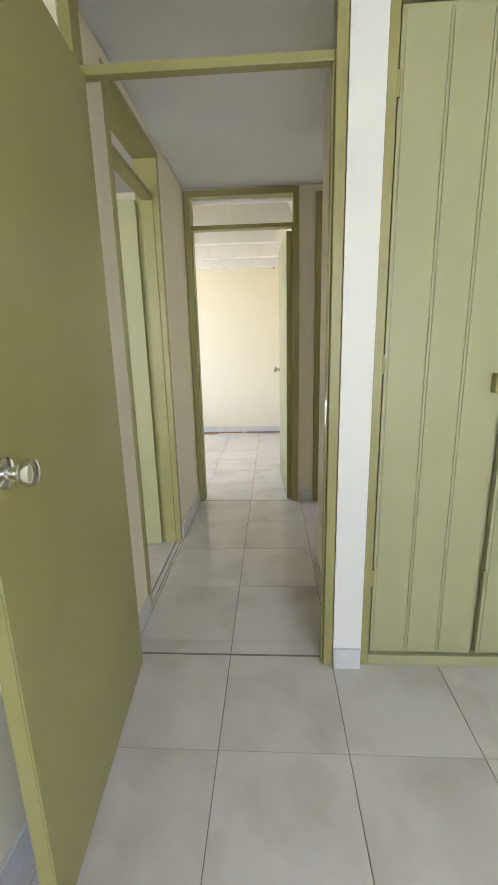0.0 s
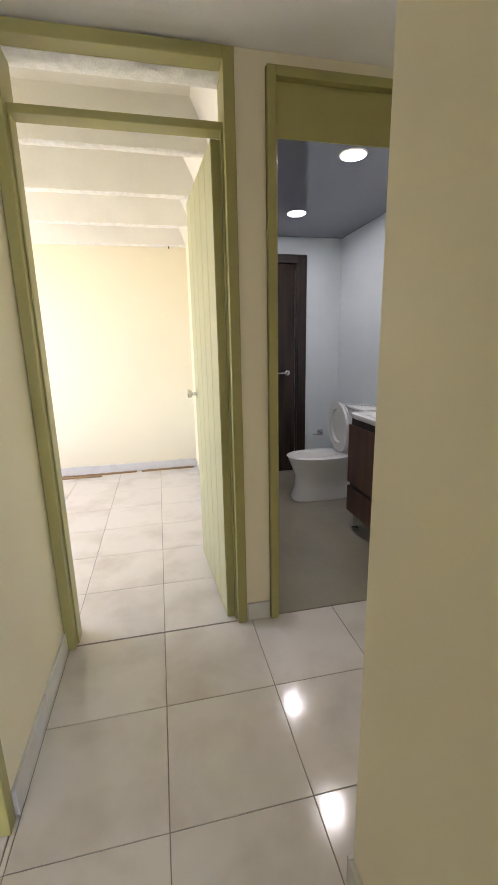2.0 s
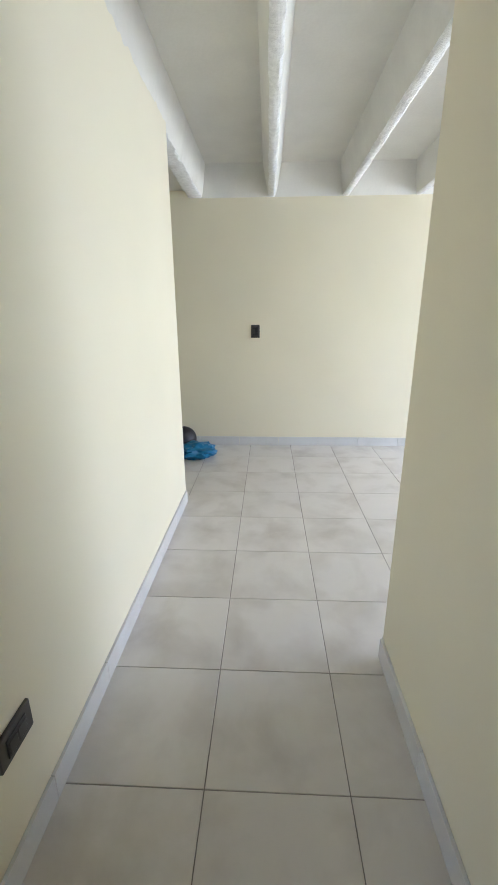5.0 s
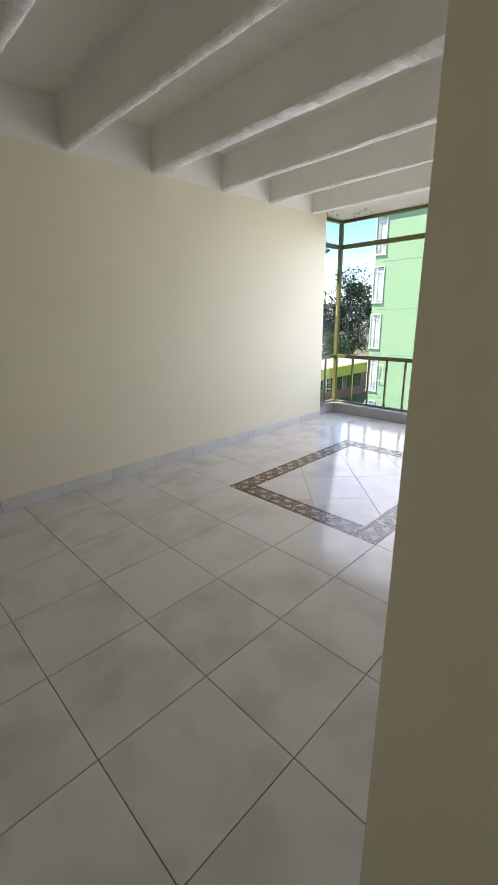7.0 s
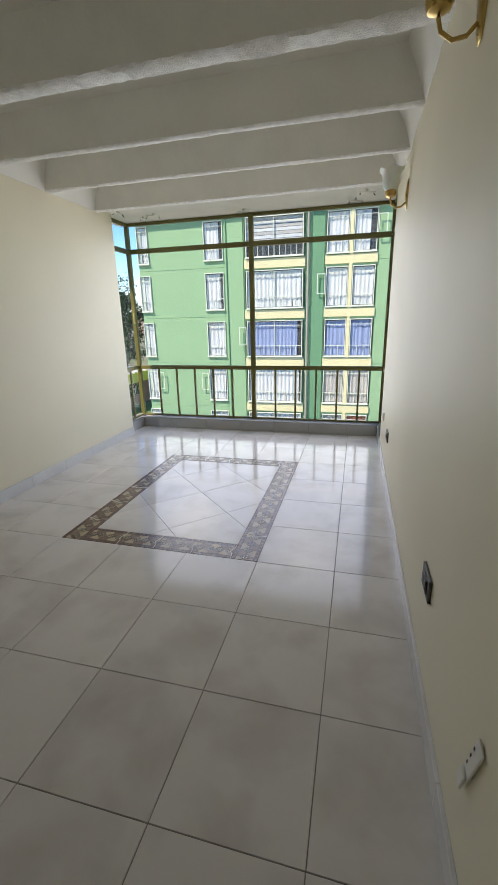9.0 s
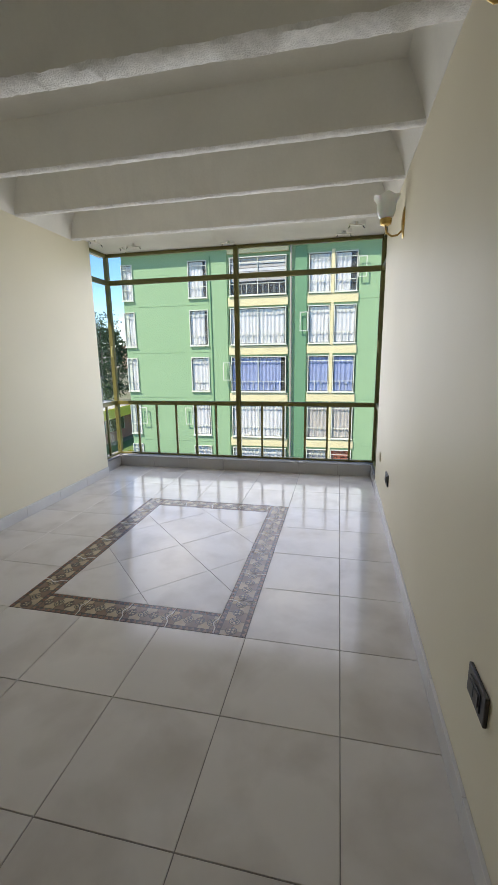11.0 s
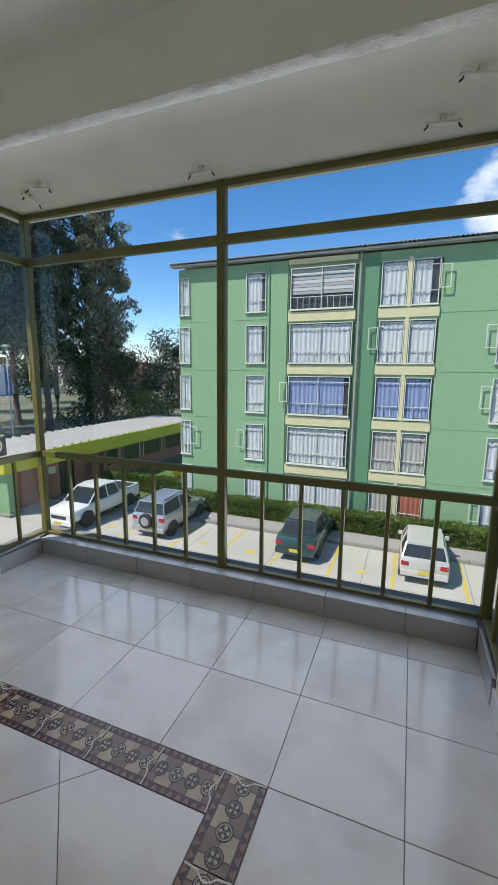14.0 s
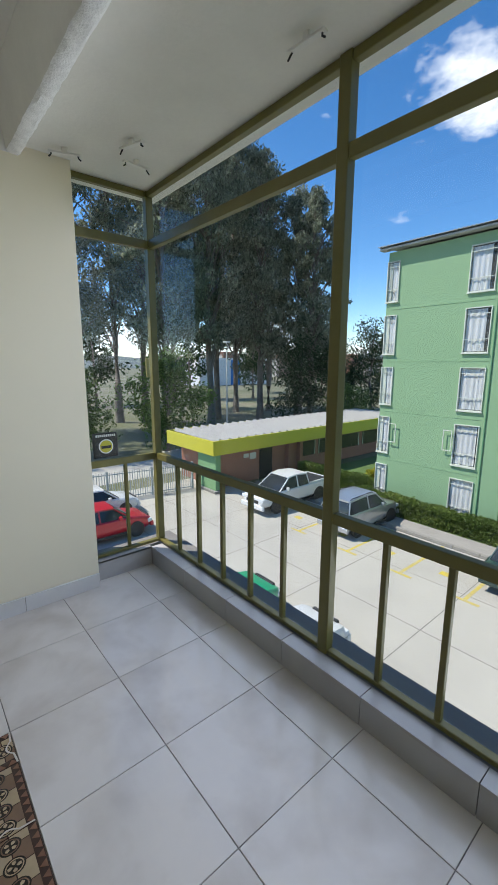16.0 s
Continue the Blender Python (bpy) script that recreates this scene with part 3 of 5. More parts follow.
add_lathe(bm, [(0.02, 0), (0.02, 0.004), (0.012, 0.006), (0.002, 0.006)], pose(bx - 0.024, cy, 0.762))
part("drain", bm, CHROME, basin, "", True)
bm = bmesh.new()
add_lathe(bm, [(0.012, 0), (0.012, 0.004), (0.002, 0.004)], pose(VX1 - 0.147, cy, 0.818, 0, -60, 0))
part("overflow_ring", bm, CHROME, basin, "", True)
tap = thing("basin_tap", "chrome single-lever basin tap", "tap")
fx, fy = VX1 - 0.085, 0.655
bm = bmesh.new()
add_lathe(bm, [(0.026, 0.0), (0.028, 0.006), (0.024, 0.012), (0.024, 0.13), (0.026, 0.135), (0.026, 0.155), (0.010, 0.16)], pose(fx, fy, 0.838))
part("tap_body", bm, CHROME, tap, "", True)
bm = bmesh.new()
add_tube(bm, [(fx, fy, 0.925), (fx - 0.05, fy, 0.94), (fx - 0.09, fy, 0.935), (fx - 0.115, fy, 0.91), (fx - 0.118, fy, 0.89)], 0.013)
part("spout", bm, CHROME, tap, "", True)
boxpart("lever", (fx - 0.09, fx + 0.01, fy - 0.01, fy + 0.01, 0.997, 1.007), CHROME, tap, 0.004)

toilet = thing("toilet", "white ceramic toilet with its seat lid raised", "toilet")
TY = 1.49
bm = bmesh.new()
def oval(cx, hx, hy, z, p=2.4):
    return rrect(cx, TY, hx, hy, p, z)
add_loft(bm, [oval(1.385, 0.275, 0.115, 0.001, 3.6), oval(1.385, 0.275, 0.115, 0.02, 3.6), oval(1.395, 0.255, 0.10, 0.10, 3.4), oval(1.395, 0.25, 0.105, 0.20, 3), oval(1.375, 0.265, 0.15, 0.29), oval(1.36, 0.28, 0.178, 0.36), oval(1.355, 0.285, 0.182, 0.38), oval(1.35, 0.272, 0.17, 0.386), oval(1.31, 0.195, 0.118, 0.382), oval(1.31, 0.17, 0.095, 0.33), oval(1.33, 0.09, 0.05, 0.24), oval(1.33, 0.02, 0.012, 0.235)])
part("bowl", bm, CERAMIC, toilet, "", True)
bm = bmesh.new()
add_box(bm, 1.56, 1.84, TY - 0.12, TY + 0.12, 0.20, 0.40, bev=0.03)
part("back_ledge", bm, CERAMIC, toilet, "", True)
bm = bmesh.new()
add_box(bm, 1.655, 1.852, TY - 0.20, TY + 0.20, 0.40, 0.745, bev=0.025)
part("tank", bm, CERAMIC, toilet, "", True)
bm = bmesh.new()
add_box(bm, 1.645, 1.855, TY - 0.208, TY + 0.208, 0.745, 0.775, bev=0.01)
part("tank_lid", bm, CERAMIC, toilet, "", True)
tilt = pose(1.545, TY, 0.395, 0, -3, 0)
bm = bmesh.new()
def ring_lid(hy, hz, x, cz, p=2.3):
    return [Vector((x, hy * (abs(math.cos(a)) ** (2 / p)) * (1 if math.cos(a) > 0 else -1), cz + hz * (abs(math.sin(a)) ** (2 / p)) * (1 if math.sin(a) > 0 else -1))) for a in (2 * math.pi * k / nseg for k in range(nseg))]
add_loft(bm, [[tilt @ q for q in r] for r in (ring_lid(0.175, 0.205, 0.0, 0.215), ring_lid(0.182, 0.212, 0.008, 0.215), ring_lid(0.175, 0.205, 0.018, 0.215))])
part("seat_lid", bm, CERAMIC, toilet, "", True)
bm = bmesh.new()
a_ = add_loft(bm, [[tilt @ q for q in r] for r in (ring_lid(0.182, 0.212, -0.006, 0.215), ring_lid(0.182, 0.212, -0.024, 0.215), ring_lid(0.118, 0.145, -0.026, 0.225), ring_lid(0.112, 0.138, -0.006, 0.225), ring_lid(0.182, 0.212, -0.006, 0.215))], caps=False)
part("seat_ring", bm, CERAMIC, toilet, "", True)
boxpart("flush_button", (1.735, 1.775, TY - 0.02, TY + 0.02, 0.775, 0.782), CHROME, toilet, 0.003)

cab = thing("mirror_cabinet", "wall cabinet with a mirror door and open wenge shelves", "cabinet")
CX0, CX1, CZ0, CZ1 = 1.722, 1.858, 1.412, 2.117
boxpart("back_panel", (CX1 - 0.012, CX1, 0.37, 0.965, CZ0, CZ1), WENGE, cab)
for b in ((CX0 + 0.012, CX1 - 0.012, 0.37, 0.385, CZ0, CZ1), (CX0 + 0.012, CX1 - 0.012, 0.675, 0.69, CZ0, CZ1), (CX0 + 0.012, CX1 - 0.012, 0.95, 0.965, CZ0, CZ1)):
    boxpart("side_panel", b, WENGE, cab, 0.001)
for z in (CZ0, 1.655, 1.905, CZ1 - 0.015):
    boxpart("shelf", (CX0 + 0.012, CX1 - 0.012, 0.385, 0.675, z, z + 0.015), WENGE, cab, 0.001)
boxpart("shelf", (CX0 + 0.012, CX1 - 0.012, 0.69, 0.95, CZ0, CZ0 + 0.015), WENGE, cab, 0.001)
boxpart("mirror_door", (CX0, CX0 + 0.006, 0.685, 0.97, CZ0 - 0.005, CZ1), MIRROR, cab)
boxpart("door_back", (CX0 + 0.0065, CX0 + 0.0115, 0.685, 0.97, CZ0 - 0.005, CZ1), WENGE, cab)
hold = thing("tumbler_holder", "chrome wall bracket with a square glass tumbler", "holder")
bm = bmesh.new()
add_lathe(bm, [(0.026, 0), (0.026, 0.008), (0.012, 0.012), (0.010, 0.05)], pose(1.859, 1.0, 1.13, 0, -90, 0))
part("wall_plate", bm, CHROME, hold, "", True)
bm = bmesh.new()
add_tube(bm, [(1.81, 1.0, 1.13), (1.79, 1.02, 1.125), (1.79, 1.06, 1.125)], 0.007)
part("arm", bm, CHROME, hold, "", True)
boxpart("tumbler", (1.76, 1.82, 1.05, 1.12, 1.065, 1.155), pane_glass("tumbler glass", (0.85, 0.9, 0.9)), hold, 0.006)
paper = thing("paper_holder", "small chrome toilet paper holder on the wall", "holder")
boxpart("plate", (1.64, 1.70, 2.255, 2.269, 0.37, 0.43), CHROME, paper, 0.004)
bm = bmesh.new()
add_tube(bm, [(1.67, 2.255, 0.40), (1.67, 2.20, 0.40), (1.60, 2.19, 0.40), (1.56, 2.19, 0.40)], 0.007)
part("arm", bm, CHROME, paper, "", True)
for k, (lx, ly) in enumerate(((1.155, 0.60), (1.17, 1.59))):
    dl = thing("ceiling_downlight", "lit round recessed ceiling downlight", "downlight", group="bathroom downlights")
    bm = bmesh.new()
    add_lathe(bm, [(0.076, 0.003), (0.076, 0.0), (0.070, -0.006), (0.064, -0.004)], pose(lx, ly, 2.284))
    part("trim_ring", bm, PLASTIC, dl, "", True)
    bm = bmesh.new()
    add_lathe(bm, [(0.063, -0.003), (0.063, -0.0075), (0.03, -0.009)], pose(lx, ly, 2.284))
    part("diffuser", bm, LAMP_ON, dl, "", True)
GLOSSWOOD = wood("glossy dark brown door veneer", (0.05, 0.034, 0.027), (0.024, 0.016, 0.013), 0.16, 2)
door4 = thing("door_4", "glossy dark brown closed door in a dark frame", "door", kind="structure")
for b in ((0.53, 0.60, 2.262, 2.345, 0.0, 2.13), (1.415, 1.50, 2.25, 2.345, 0.0, 2.13), (0.60, 1.415, 2.25, 2.345, 2.055, 2.13), (1.39, 1.413, 2.258, 2.27, 0.0, 2.053)):
    boxpart("frame_bar", b, WENGE, door4, 0.004)
boxpart("door_panel", (0.60, 1.388, 2.272, 2.312, 0.008, 2.05), GLOSSWOOD, door4, 0.003)
bm = bmesh.new()
add_lathe(bm, [(0.026, 0), (0.026, 0.008), (0.010, 0.012), (0.009, 0.045)], pose(1.31, 2.272, 1.03, 90))
add_tube(bm, [(1.31, 2.23, 1.03), (1.25, 2.228, 1.032), (1.20, 2.23, 1.028)], 0.009)
part("door_handle", bm, CHROME, door4, "", True)

# ---- fittings on the walls ----
def plate(name, m, w, h, body, inner, label, cat, slots=2):
    """A wall plate in its own xz plane, facing -y."""
    t = thing(name, label, cat, m)
    boxpart("cover", (-w / 2, w / 2, -0.011, -0.0005, -h / 2, h / 2), body, t, 0.003)
    boxpart("insert", (-w / 2 * 0.6, w / 2 * 0.6, -0.0145, -0.011, -h / 2 * 0.62, h / 2 * 0.62), inner, t, 0.002)
    for k in range(slots):
        boxpart("module", (-w * 0.26 + k * w * 0.27, -w * 0.02 + k * w * 0.27, -0.017, -0.0145, -h * 0.2, h * 0.2), body, t, 0.0015)
    return t


plate("power_outlet", pose(1.525, 0, 0.365), 0.125, 0.082, DARKGREY, BLACK, "charcoal double power outlet low on the cream wall", "outlet")
plate("power_outlet", pose(2.165, -1.875, 0.415, 0, 0, 90), 0.125, 0.082, DARKGREY, BLACK, "charcoal double power outlet low on the living-room wall", "outlet")
plate("power_outlet", pose(2.165, -3.87, 0.365, 0, 0, 90), 0.125, 0.082, DARKGREY, BLACK, "charcoal double power outlet low on the living-room wall", "outlet")
plate("light_switch", pose(1.53, 0, 1.20), 0.075, 0.122, PLASTIC, PLASTIC, "white light switch with an ivory cover", "switch", 1)
plate("light_switch", pose(4.945, -0.465, 1.15, 0, 0, -90), 0.082, 0.12, DARKGREY, BLACK, "charcoal light switch on the cream wall", "switch", 1)
plate("aerial_socket", pose(2.165, -4.40, 0.40, 0, 0, 90), 0.05, 0.075, CREAM, PLASTIC, "small cream-painted aerial socket", "socket", 1)
loose = thing("loose_switch_plate", "detached white socket plate hanging from its wires", "socket", pose(2.166, -1.285, 0.40, 0, 20, 90))
boxpart("cover", (-0.017, 0.017, -0.007, -0.002, -0.05, 0.09), PLASTIC, loose, 0.003)
boxpart("module", (-0.015, 0.015, -0.013, -0.006, -0.11, -0.045), PLASTIC, loose, 0.004)
for z_ in (0.05, 0.015, -0.02):
    boxpart("screw_slot", (-0.0135, -0.0085, -0.0078, -0.0065, z_ - 0.006, z_ + 0.006), BLACK, loose, 0.0004)

holder = thing("lamp_holder", "white porcelain wall lamp holder with a frosted bulb", "lamp")
q = pose(1.525, -0.001, 2.045, 90)
bm = bmesh.new()
add_lathe(bm, [(0.075, 0), (0.075, 0.006), (0.062, 0.016), (0.032, 0.022), (0.030, 0.04), (0.026, 0.045)], q, 28)
part("rose", bm, PLASTIC, holder, "", True)
for s in (-1, 1):
    bm = bmesh.new()
    add_lathe(bm, [(0.008, 0), (0.008, 0.003), (0.003, 0.003)], q @ pose(0.046 * s, 0.012 * s, 0.018), 10)
    part("screw", bm, BLACK, holder)
bm = bmesh.new()
add_lathe(bm, [(0.014, 0.04), (0.015, 0.062), (0.024, 0.08), (0.033, 0.105), (0.032, 0.125), (0.02, 0.142), (0.005, 0.147)], q)
part("bulb", bm, SHADE, holder, "", True)


def sconce(m):
    s = thing("wall_sconce", "brass wall sconce with a frosted tulip glass shade", "wall lamp", m, group="living-room sconces")
    bm = bmesh.new()
    rings = []
    for z, wv, dp in ((-0.09, 0.012, 0.002), (-0.085, 0.024, 0.006), (-0.05, 0.034, 0.012), (0.0, 0.04, 0.016), (0.05, 0.034, 0.012), (0.085, 0.024, 0.006), (0.092, 0.012, 0.002)):
        rings.append([Vector((wv * math.cos(a), -0.001 - dp * max(0, math.sin(a)), z)) for a in (2 * math.pi * k / 16 for k in range(16))])
    add_loft(bm, rings)
    part("back_plate", bm, BRASS, s, "", True)
    bm = bmesh.new()
    add_tube(bm, [(0, -0.012, -0.045), (0, -0.035, -0.068), (0, -0.07, -0.072), (0, -0.10, -0.05), (0, -0.108, -0.02), (0, -0.108, 0.0)], 0.006)
    part("arm", bm, BRASS, s, "", True)
    bm = bmesh.new()
    add_lathe(bm, [(0.012, -0.012), (0.030, -0.004), (0.036, 0.012), (0.036, 0.028), (0.030, 0.032)], pose(0, -0.108, 0))
    part("cup", bm, BRASS, s, "", True)
    bm = bmesh.new()
    vs = add_lathe(bm, [(0.028, 0.03), (0.045, 0.042), (0.056, 0.075), (0.056, 0.105), (0.062, 0.135), (0.078, 0.155), (0.074, 0.155), (0.058, 0.132), (0.052, 0.105), (0.052, 0.075), (0.040, 0.046), (0.010, 0.036)], pose(0, -0.108, 0), 30)
    for ring in vs[4:8]:
        for k, v in enumerate(ring):
            v.co.z += 0.008 * math.cos(5 * 2 * math.pi * k / 30)
    part("shade", bm, SHADE, s, "frosted tulip glass shade", True)
    boxpart("key", (-0.05, -0.03, -0.112, -0.104, 0.008, 0.014), BLACK, s, 0.001)
    return s


sc = sconce(pose(2.165, -3.80, 2.03, 0, 0, 90))
copy_thing(sc, pose(2.165, -2.03, 2.03, 0, 0, 90))

for k, (bx_, by_, rz) in enumerate(((4.55, -4.93, 20), (4.83, -4.72, 70), (3.62, -5.08, 5), (2.52, -5.05, 12), (2.42, -4.80, 18), (4.72, -5.03, 95))):
    br = thing("curtain_bracket", "broken white curtain bracket with bare screws", "bracket", pose(bx_, by_, 2.342, 0, 0, rz), group="curtain brackets")
    boxpart("stem", (-0.012, 0.012, -0.008, 0.008, -0.022, -0.0005), PLASTIC, br, 0.002)
    boxpart("strip", (-0.07, 0.07, -0.011, 0.011, -0.031, -0.022), PLASTIC, br, 0.002)
    for s in (-1, 1):
        bm = bmesh.new()
        add_tube(bm, [(0.058 * s, 0, -0.03), (0.062 * s, 0.006, -0.043), (0.072 * s, 0.004, -0.05)], 0.0035, 6)
        part("screw", bm, BLACK, br)

# ---- things on the floors ----
ball = thing("dark_ball", "dark grey rubber ball on the floor by the wall", "ball")
bm = bmesh.new()
bmesh.ops.create_uvsphere(bm, u_segments=28, v_segments=18, radius=0.125, matrix=pose(4.72, 0.24, 0.125))
part("ball_shell", bm, mat("dark rubber", (0.018, 0.018, 0.022), 0.5, var=0.1, scale=8, bump=0.06), ball, "", True)
bag = thing("blue_bag", "crumpled bright blue plastic bag lying on the floor", "bag")
bm = bmesh.new()
bmesh.ops.create_icosphere(bm, subdivisions=4, radius=1.0)
for v in bm.verts:
    d = v.co.normalized()
    k = 1 + 0.28 * noise.noise(d * 2.1) + 0.16 * noise.noise(d * 5.2) + 0.07 * noise.noise(d * 11)
    v.co = Vector((4.55 + d.x * 0.15 * k, 0.10 + d.y * 0.19 * k, max(0.001, 0.062 + d.z * 0.075 * k)))
part("crumpled_film", bm, BLUE_CLOTH, bag, "", True)
strip = thing("wood_strips", "loose brown wooden strips along the bedroom skirting", "wood strip")
for x0, x1, y, rz in ((-1.25, -0.25, 2.675, 1.5), (-2.3, -0.6, 2.63, -1), (-0.2, 0.36, 2.69, 1)):
    bm = bmesh.new()
    add_box(bm, -(x1 - x0) / 2, (x1 - x0) / 2, -0.014, 0.014, 0.001, 0.016, bev=0.002, m=pose((x0 + x1) / 2, y, 0, 0, 0, rz))
    part("strip", bm, PLY, strip)
hook = thing("wall_hook", "small black hook high on the bedroom wall", "hook")
bm = bmesh.new()
add_tube(bm, [(0.23, 2.75, 2.268), (0.23, 2.715, 2.268), (0.23, 2.705, 2.25)], 0.006, 8)
part("hook_wire", bm, BLACK, hook)
strike = thing("strike_plate", "small dull metal strike plate on the door jamb", "strike plate")
boxpart("metal_plate", (0.3675, 0.371, -1.79, -1.765, 0.98, 1.07), CHROME, strike, 0.001)


# ---- outdoors: ground, paving, road marks ----
CONCRETE = mat("weathered concrete paving", (0.45, 0.425, 0.37), 0.85, var=0.10, scale=0.35, fine=7, bump=0.05, tint=(0.30, 0.285, 0.25))
KERB = mat("grey kerb concrete", (0.27, 0.255, 0.23), 0.9, var=0.1, scale=2, fine=18, bump=0.1)
PAVE = mat("footpath concrete", (0.33, 0.31, 0.285), 0.9, var=0.1, scale=1.2, fine=12, bump=0.08)
EARTH = mat("dry park ground", (0.12, 0.13, 0.06), 0.95, var=0.2, scale=0.12, fine=1.4, bump=0.2, tint=(0.25, 0.22, 0.16))
GRASS = mat("grass", (0.09, 0.15, 0.035), 0.9, var=0.15, scale=1.5, fine=30, bump=0.3)
YELLOW = mat("worn yellow road paint", (0.55, 0.42, 0.05), 0.8, var=0.2, scale=3, fine=14, bump=0.05, tint=(0.42, 0.37, 0.22))
JOINT = mat("dark slab joint", (0.20, 0.19, 0.17), 0.95, var=0.1)
GREEN = mat("green facade paint", (0.225, 0.365, 0.20), 0.8, var=0.09, scale=0.5, fine=9, bump=0.03, tint=(0.255, 0.40, 0.235))
GREEN2 = mat("darker green facade paint", (0.105, 0.245, 0.13), 0.75, var=0.06, scale=0.5, fine=9, bump=0.05)
YCREAM = mat("pale yellow facade paint", (0.62, 0.56, 0.33), 0.7, var=0.06, scale=2, fine=15, bump=0.05)
WFRAME = mat("white window enamel", (0.60, 0.62, 0.53), 0.5, var=0.05, scale=4, bump=0.0)
DRAPE = mat("white net curtain", (0.62, 0.61, 0.62), 0.9, var=0.06, scale=3, fine=25, bump=0.0)
DRAPE_B = mat("blue curtain", (0.27, 0.32, 0.52), 0.9, var=0.06, scale=3, fine=25, bump=0.0)
DRAPE_T = mat("taupe curtain", (0.46, 0.42, 0.39), 0.9, var=0.06, scale=3, fine=25, bump=0.0)
DRAPE_R = mat("rust curtain", (0.42, 0.13, 0.08), 0.9, var=0.06, scale=3, fine=25, bump=0.0)
# Near-black colour gives the shade of rooms that are not modelled.
DIM = mat("near-black backing for unlit rooms", (0.05, 0.05, 0.05), 0.9, var=0.1)
ASBESTOS = mat("fibre cement roof sheet", (0.36, 0.36, 0.34), 0.9, var=0.1, scale=1, fine=12, bump=0.1)
LIME = mat("lime yellow fascia paint", (0.54, 0.49, 0.04), 0.6, var=0.05, scale=1, fine=12, bump=0.03)
BRICKWALL = mat("terracotta wall", (0.34, 0.16, 0.11), 0.85, var=0.1, scale=1.4, fine=14, bump=0.1)
DARKWIN = mat("dark window glass", (0.025, 0.028, 0.03), 0.1, var=0.05, bump=0.0)
IRON = mat("grey fence paint", (0.42, 0.44, 0.43), 0.6, var=0.08, scale=4, bump=0.0)
BARK = mat("eucalyptus bark", (0.16, 0.125, 0.10), 0.9, var=0.2, scale=1.2, fine=6, bump=0.4, tint=(0.26, 0.23, 0.20))

bm = bmesh.new()
add_box(bm, -900, 900, -900, 900, G - 0.6, G - 0.02)
tagged(part("ground", bm, EARTH), "dry earth and worn grass reaching the horizon", "ground", kind="structure")
road = tagged(boxpart("road", (-30, 24.5, -20.05, -5.75, G - 0.3, G), CONCRETE), "pale concrete car park", "road", kind="structure")
tagged(boxpart("road_street", (26.5, 33, -120, 60, G - 0.3, G + 0.002), CONCRETE), "pale street beyond the fence", "road", kind="structure")
pav = tagged(boxpart("pavement", (-30, 20.4, -21.25, -20.21, G - 0.3, G + 0.13), PAVE), "raised concrete footpath by the building", "pavement", kind="structure")
kx = -14.0
while kx < 20.3:
    boxpart("kerbstone", (kx + 0.006, kx + 0.994, -20.21, -20.05, G - 0.2, G + 0.145), KERB, pav, 0.012)
    kx += 1.0
marks = tagged(new("trim_road_marks"), "worn yellow parking lines and slab joints", "road marking", kind="structure")
for x in (-4.3, -1.95, 0.35, 2.7, 4.95, 7.15, 9.35, 11.6, 14.2):
    boxpart("line", (x - 0.06, x + 0.06, -20.0, -16.6, G, G + 0.004), YELLOW, marks)
    boxpart("line", (x - 0.45, x + 0.45, -16.72, -16.6, G, G + 0.0045), YELLOW, marks)
    boxpart("line", (x + 0.9, x + 1.3, -18.0, -17.7, G, G + 0.004), YELLOW, marks)
for x in (-3.4, 0.2, 3.75, 7.3, 10.85, 14.4, 17.9, 21.4):
    boxpart("joint", (x - 0.012, x + 0.012, -20.04, -5.76, G, G + 0.0025), JOINT, marks)
for y in (-8.6, -11.4, -14.2, -17.0):
    boxpart("joint", (-29, 24.4, y - 0.012, y + 0.012, G, G + 0.0022), JOINT, marks)
tagged(boxpart("lawn", (-30, 20.4, -60, -21.25, G - 0.3, G + 0.10), GRASS), "narrow lawn behind the hedge", "lawn", kind="structure")


# ---- leaves ----
def leaf_mat(name, col, light, rough=0.55):
    m = mat(name, col, rough, var=0.25, scale=0.7, fine=8, bump=0.0, tint=light)
    n, l = m.node_tree.nodes, m.node_tree.links
    b = n["Principled BSDF"]
    b.inputs["Specular IOR Level"].default_value = 0.3
    geo = [k for k in n if k.type == 'NEW_GEOMETRY'][0]
    hv = [k for k in n if k.type == 'HUE_SAT'][0]
    hv2 = n.new("ShaderNodeHueSaturation")
    r = n.new("ShaderNodeMapRange")
    r.inputs["To Min"].default_value, r.inputs["To Max"].default_value = 0.55, 1.5
    l.new(geo.outputs["Random Per Island"], r.inputs["Value"])
    l.new(r.outputs["Result"], hv2.inputs["Value"])
    l.new(hv.outputs["Color"], hv2.inputs["Color"])
    l.new(hv2.outputs["Color"], b.inputs["Base Color"])
    tl, mx = n.new("ShaderNodeBsdfTranslucent"), n.new("ShaderNodeMixShader")
    mx.inputs["Fac"].default_value = 0.45
    l.new(hv2.outputs["Color"], tl.inputs["Color"])
    l.new(b.outputs["BSDF"], mx.inputs[1])
    l.new(tl.outputs["BSDF"], mx.inputs[2])
    l.new(mx.outputs["Shader"], n["Material Output"].inputs["Surface"])
    return m


EUCA = leaf_mat("eucalyptus leaves", (0.135, 0.155, 0.10), (0.32, 0.34, 0.24), 0.42)
BROAD = leaf_mat("broad tree leaves", (0.10, 0.16, 0.04), (0.17, 0.24, 0.07))
DEEP = leaf_mat("deep green leaves", (0.035, 0.062, 0.026), (0.055, 0.09, 0.035))
HEDGE = leaf_mat("hedge leaves", (0.10, 0.155, 0.03), (0.20, 0.26, 0.06))
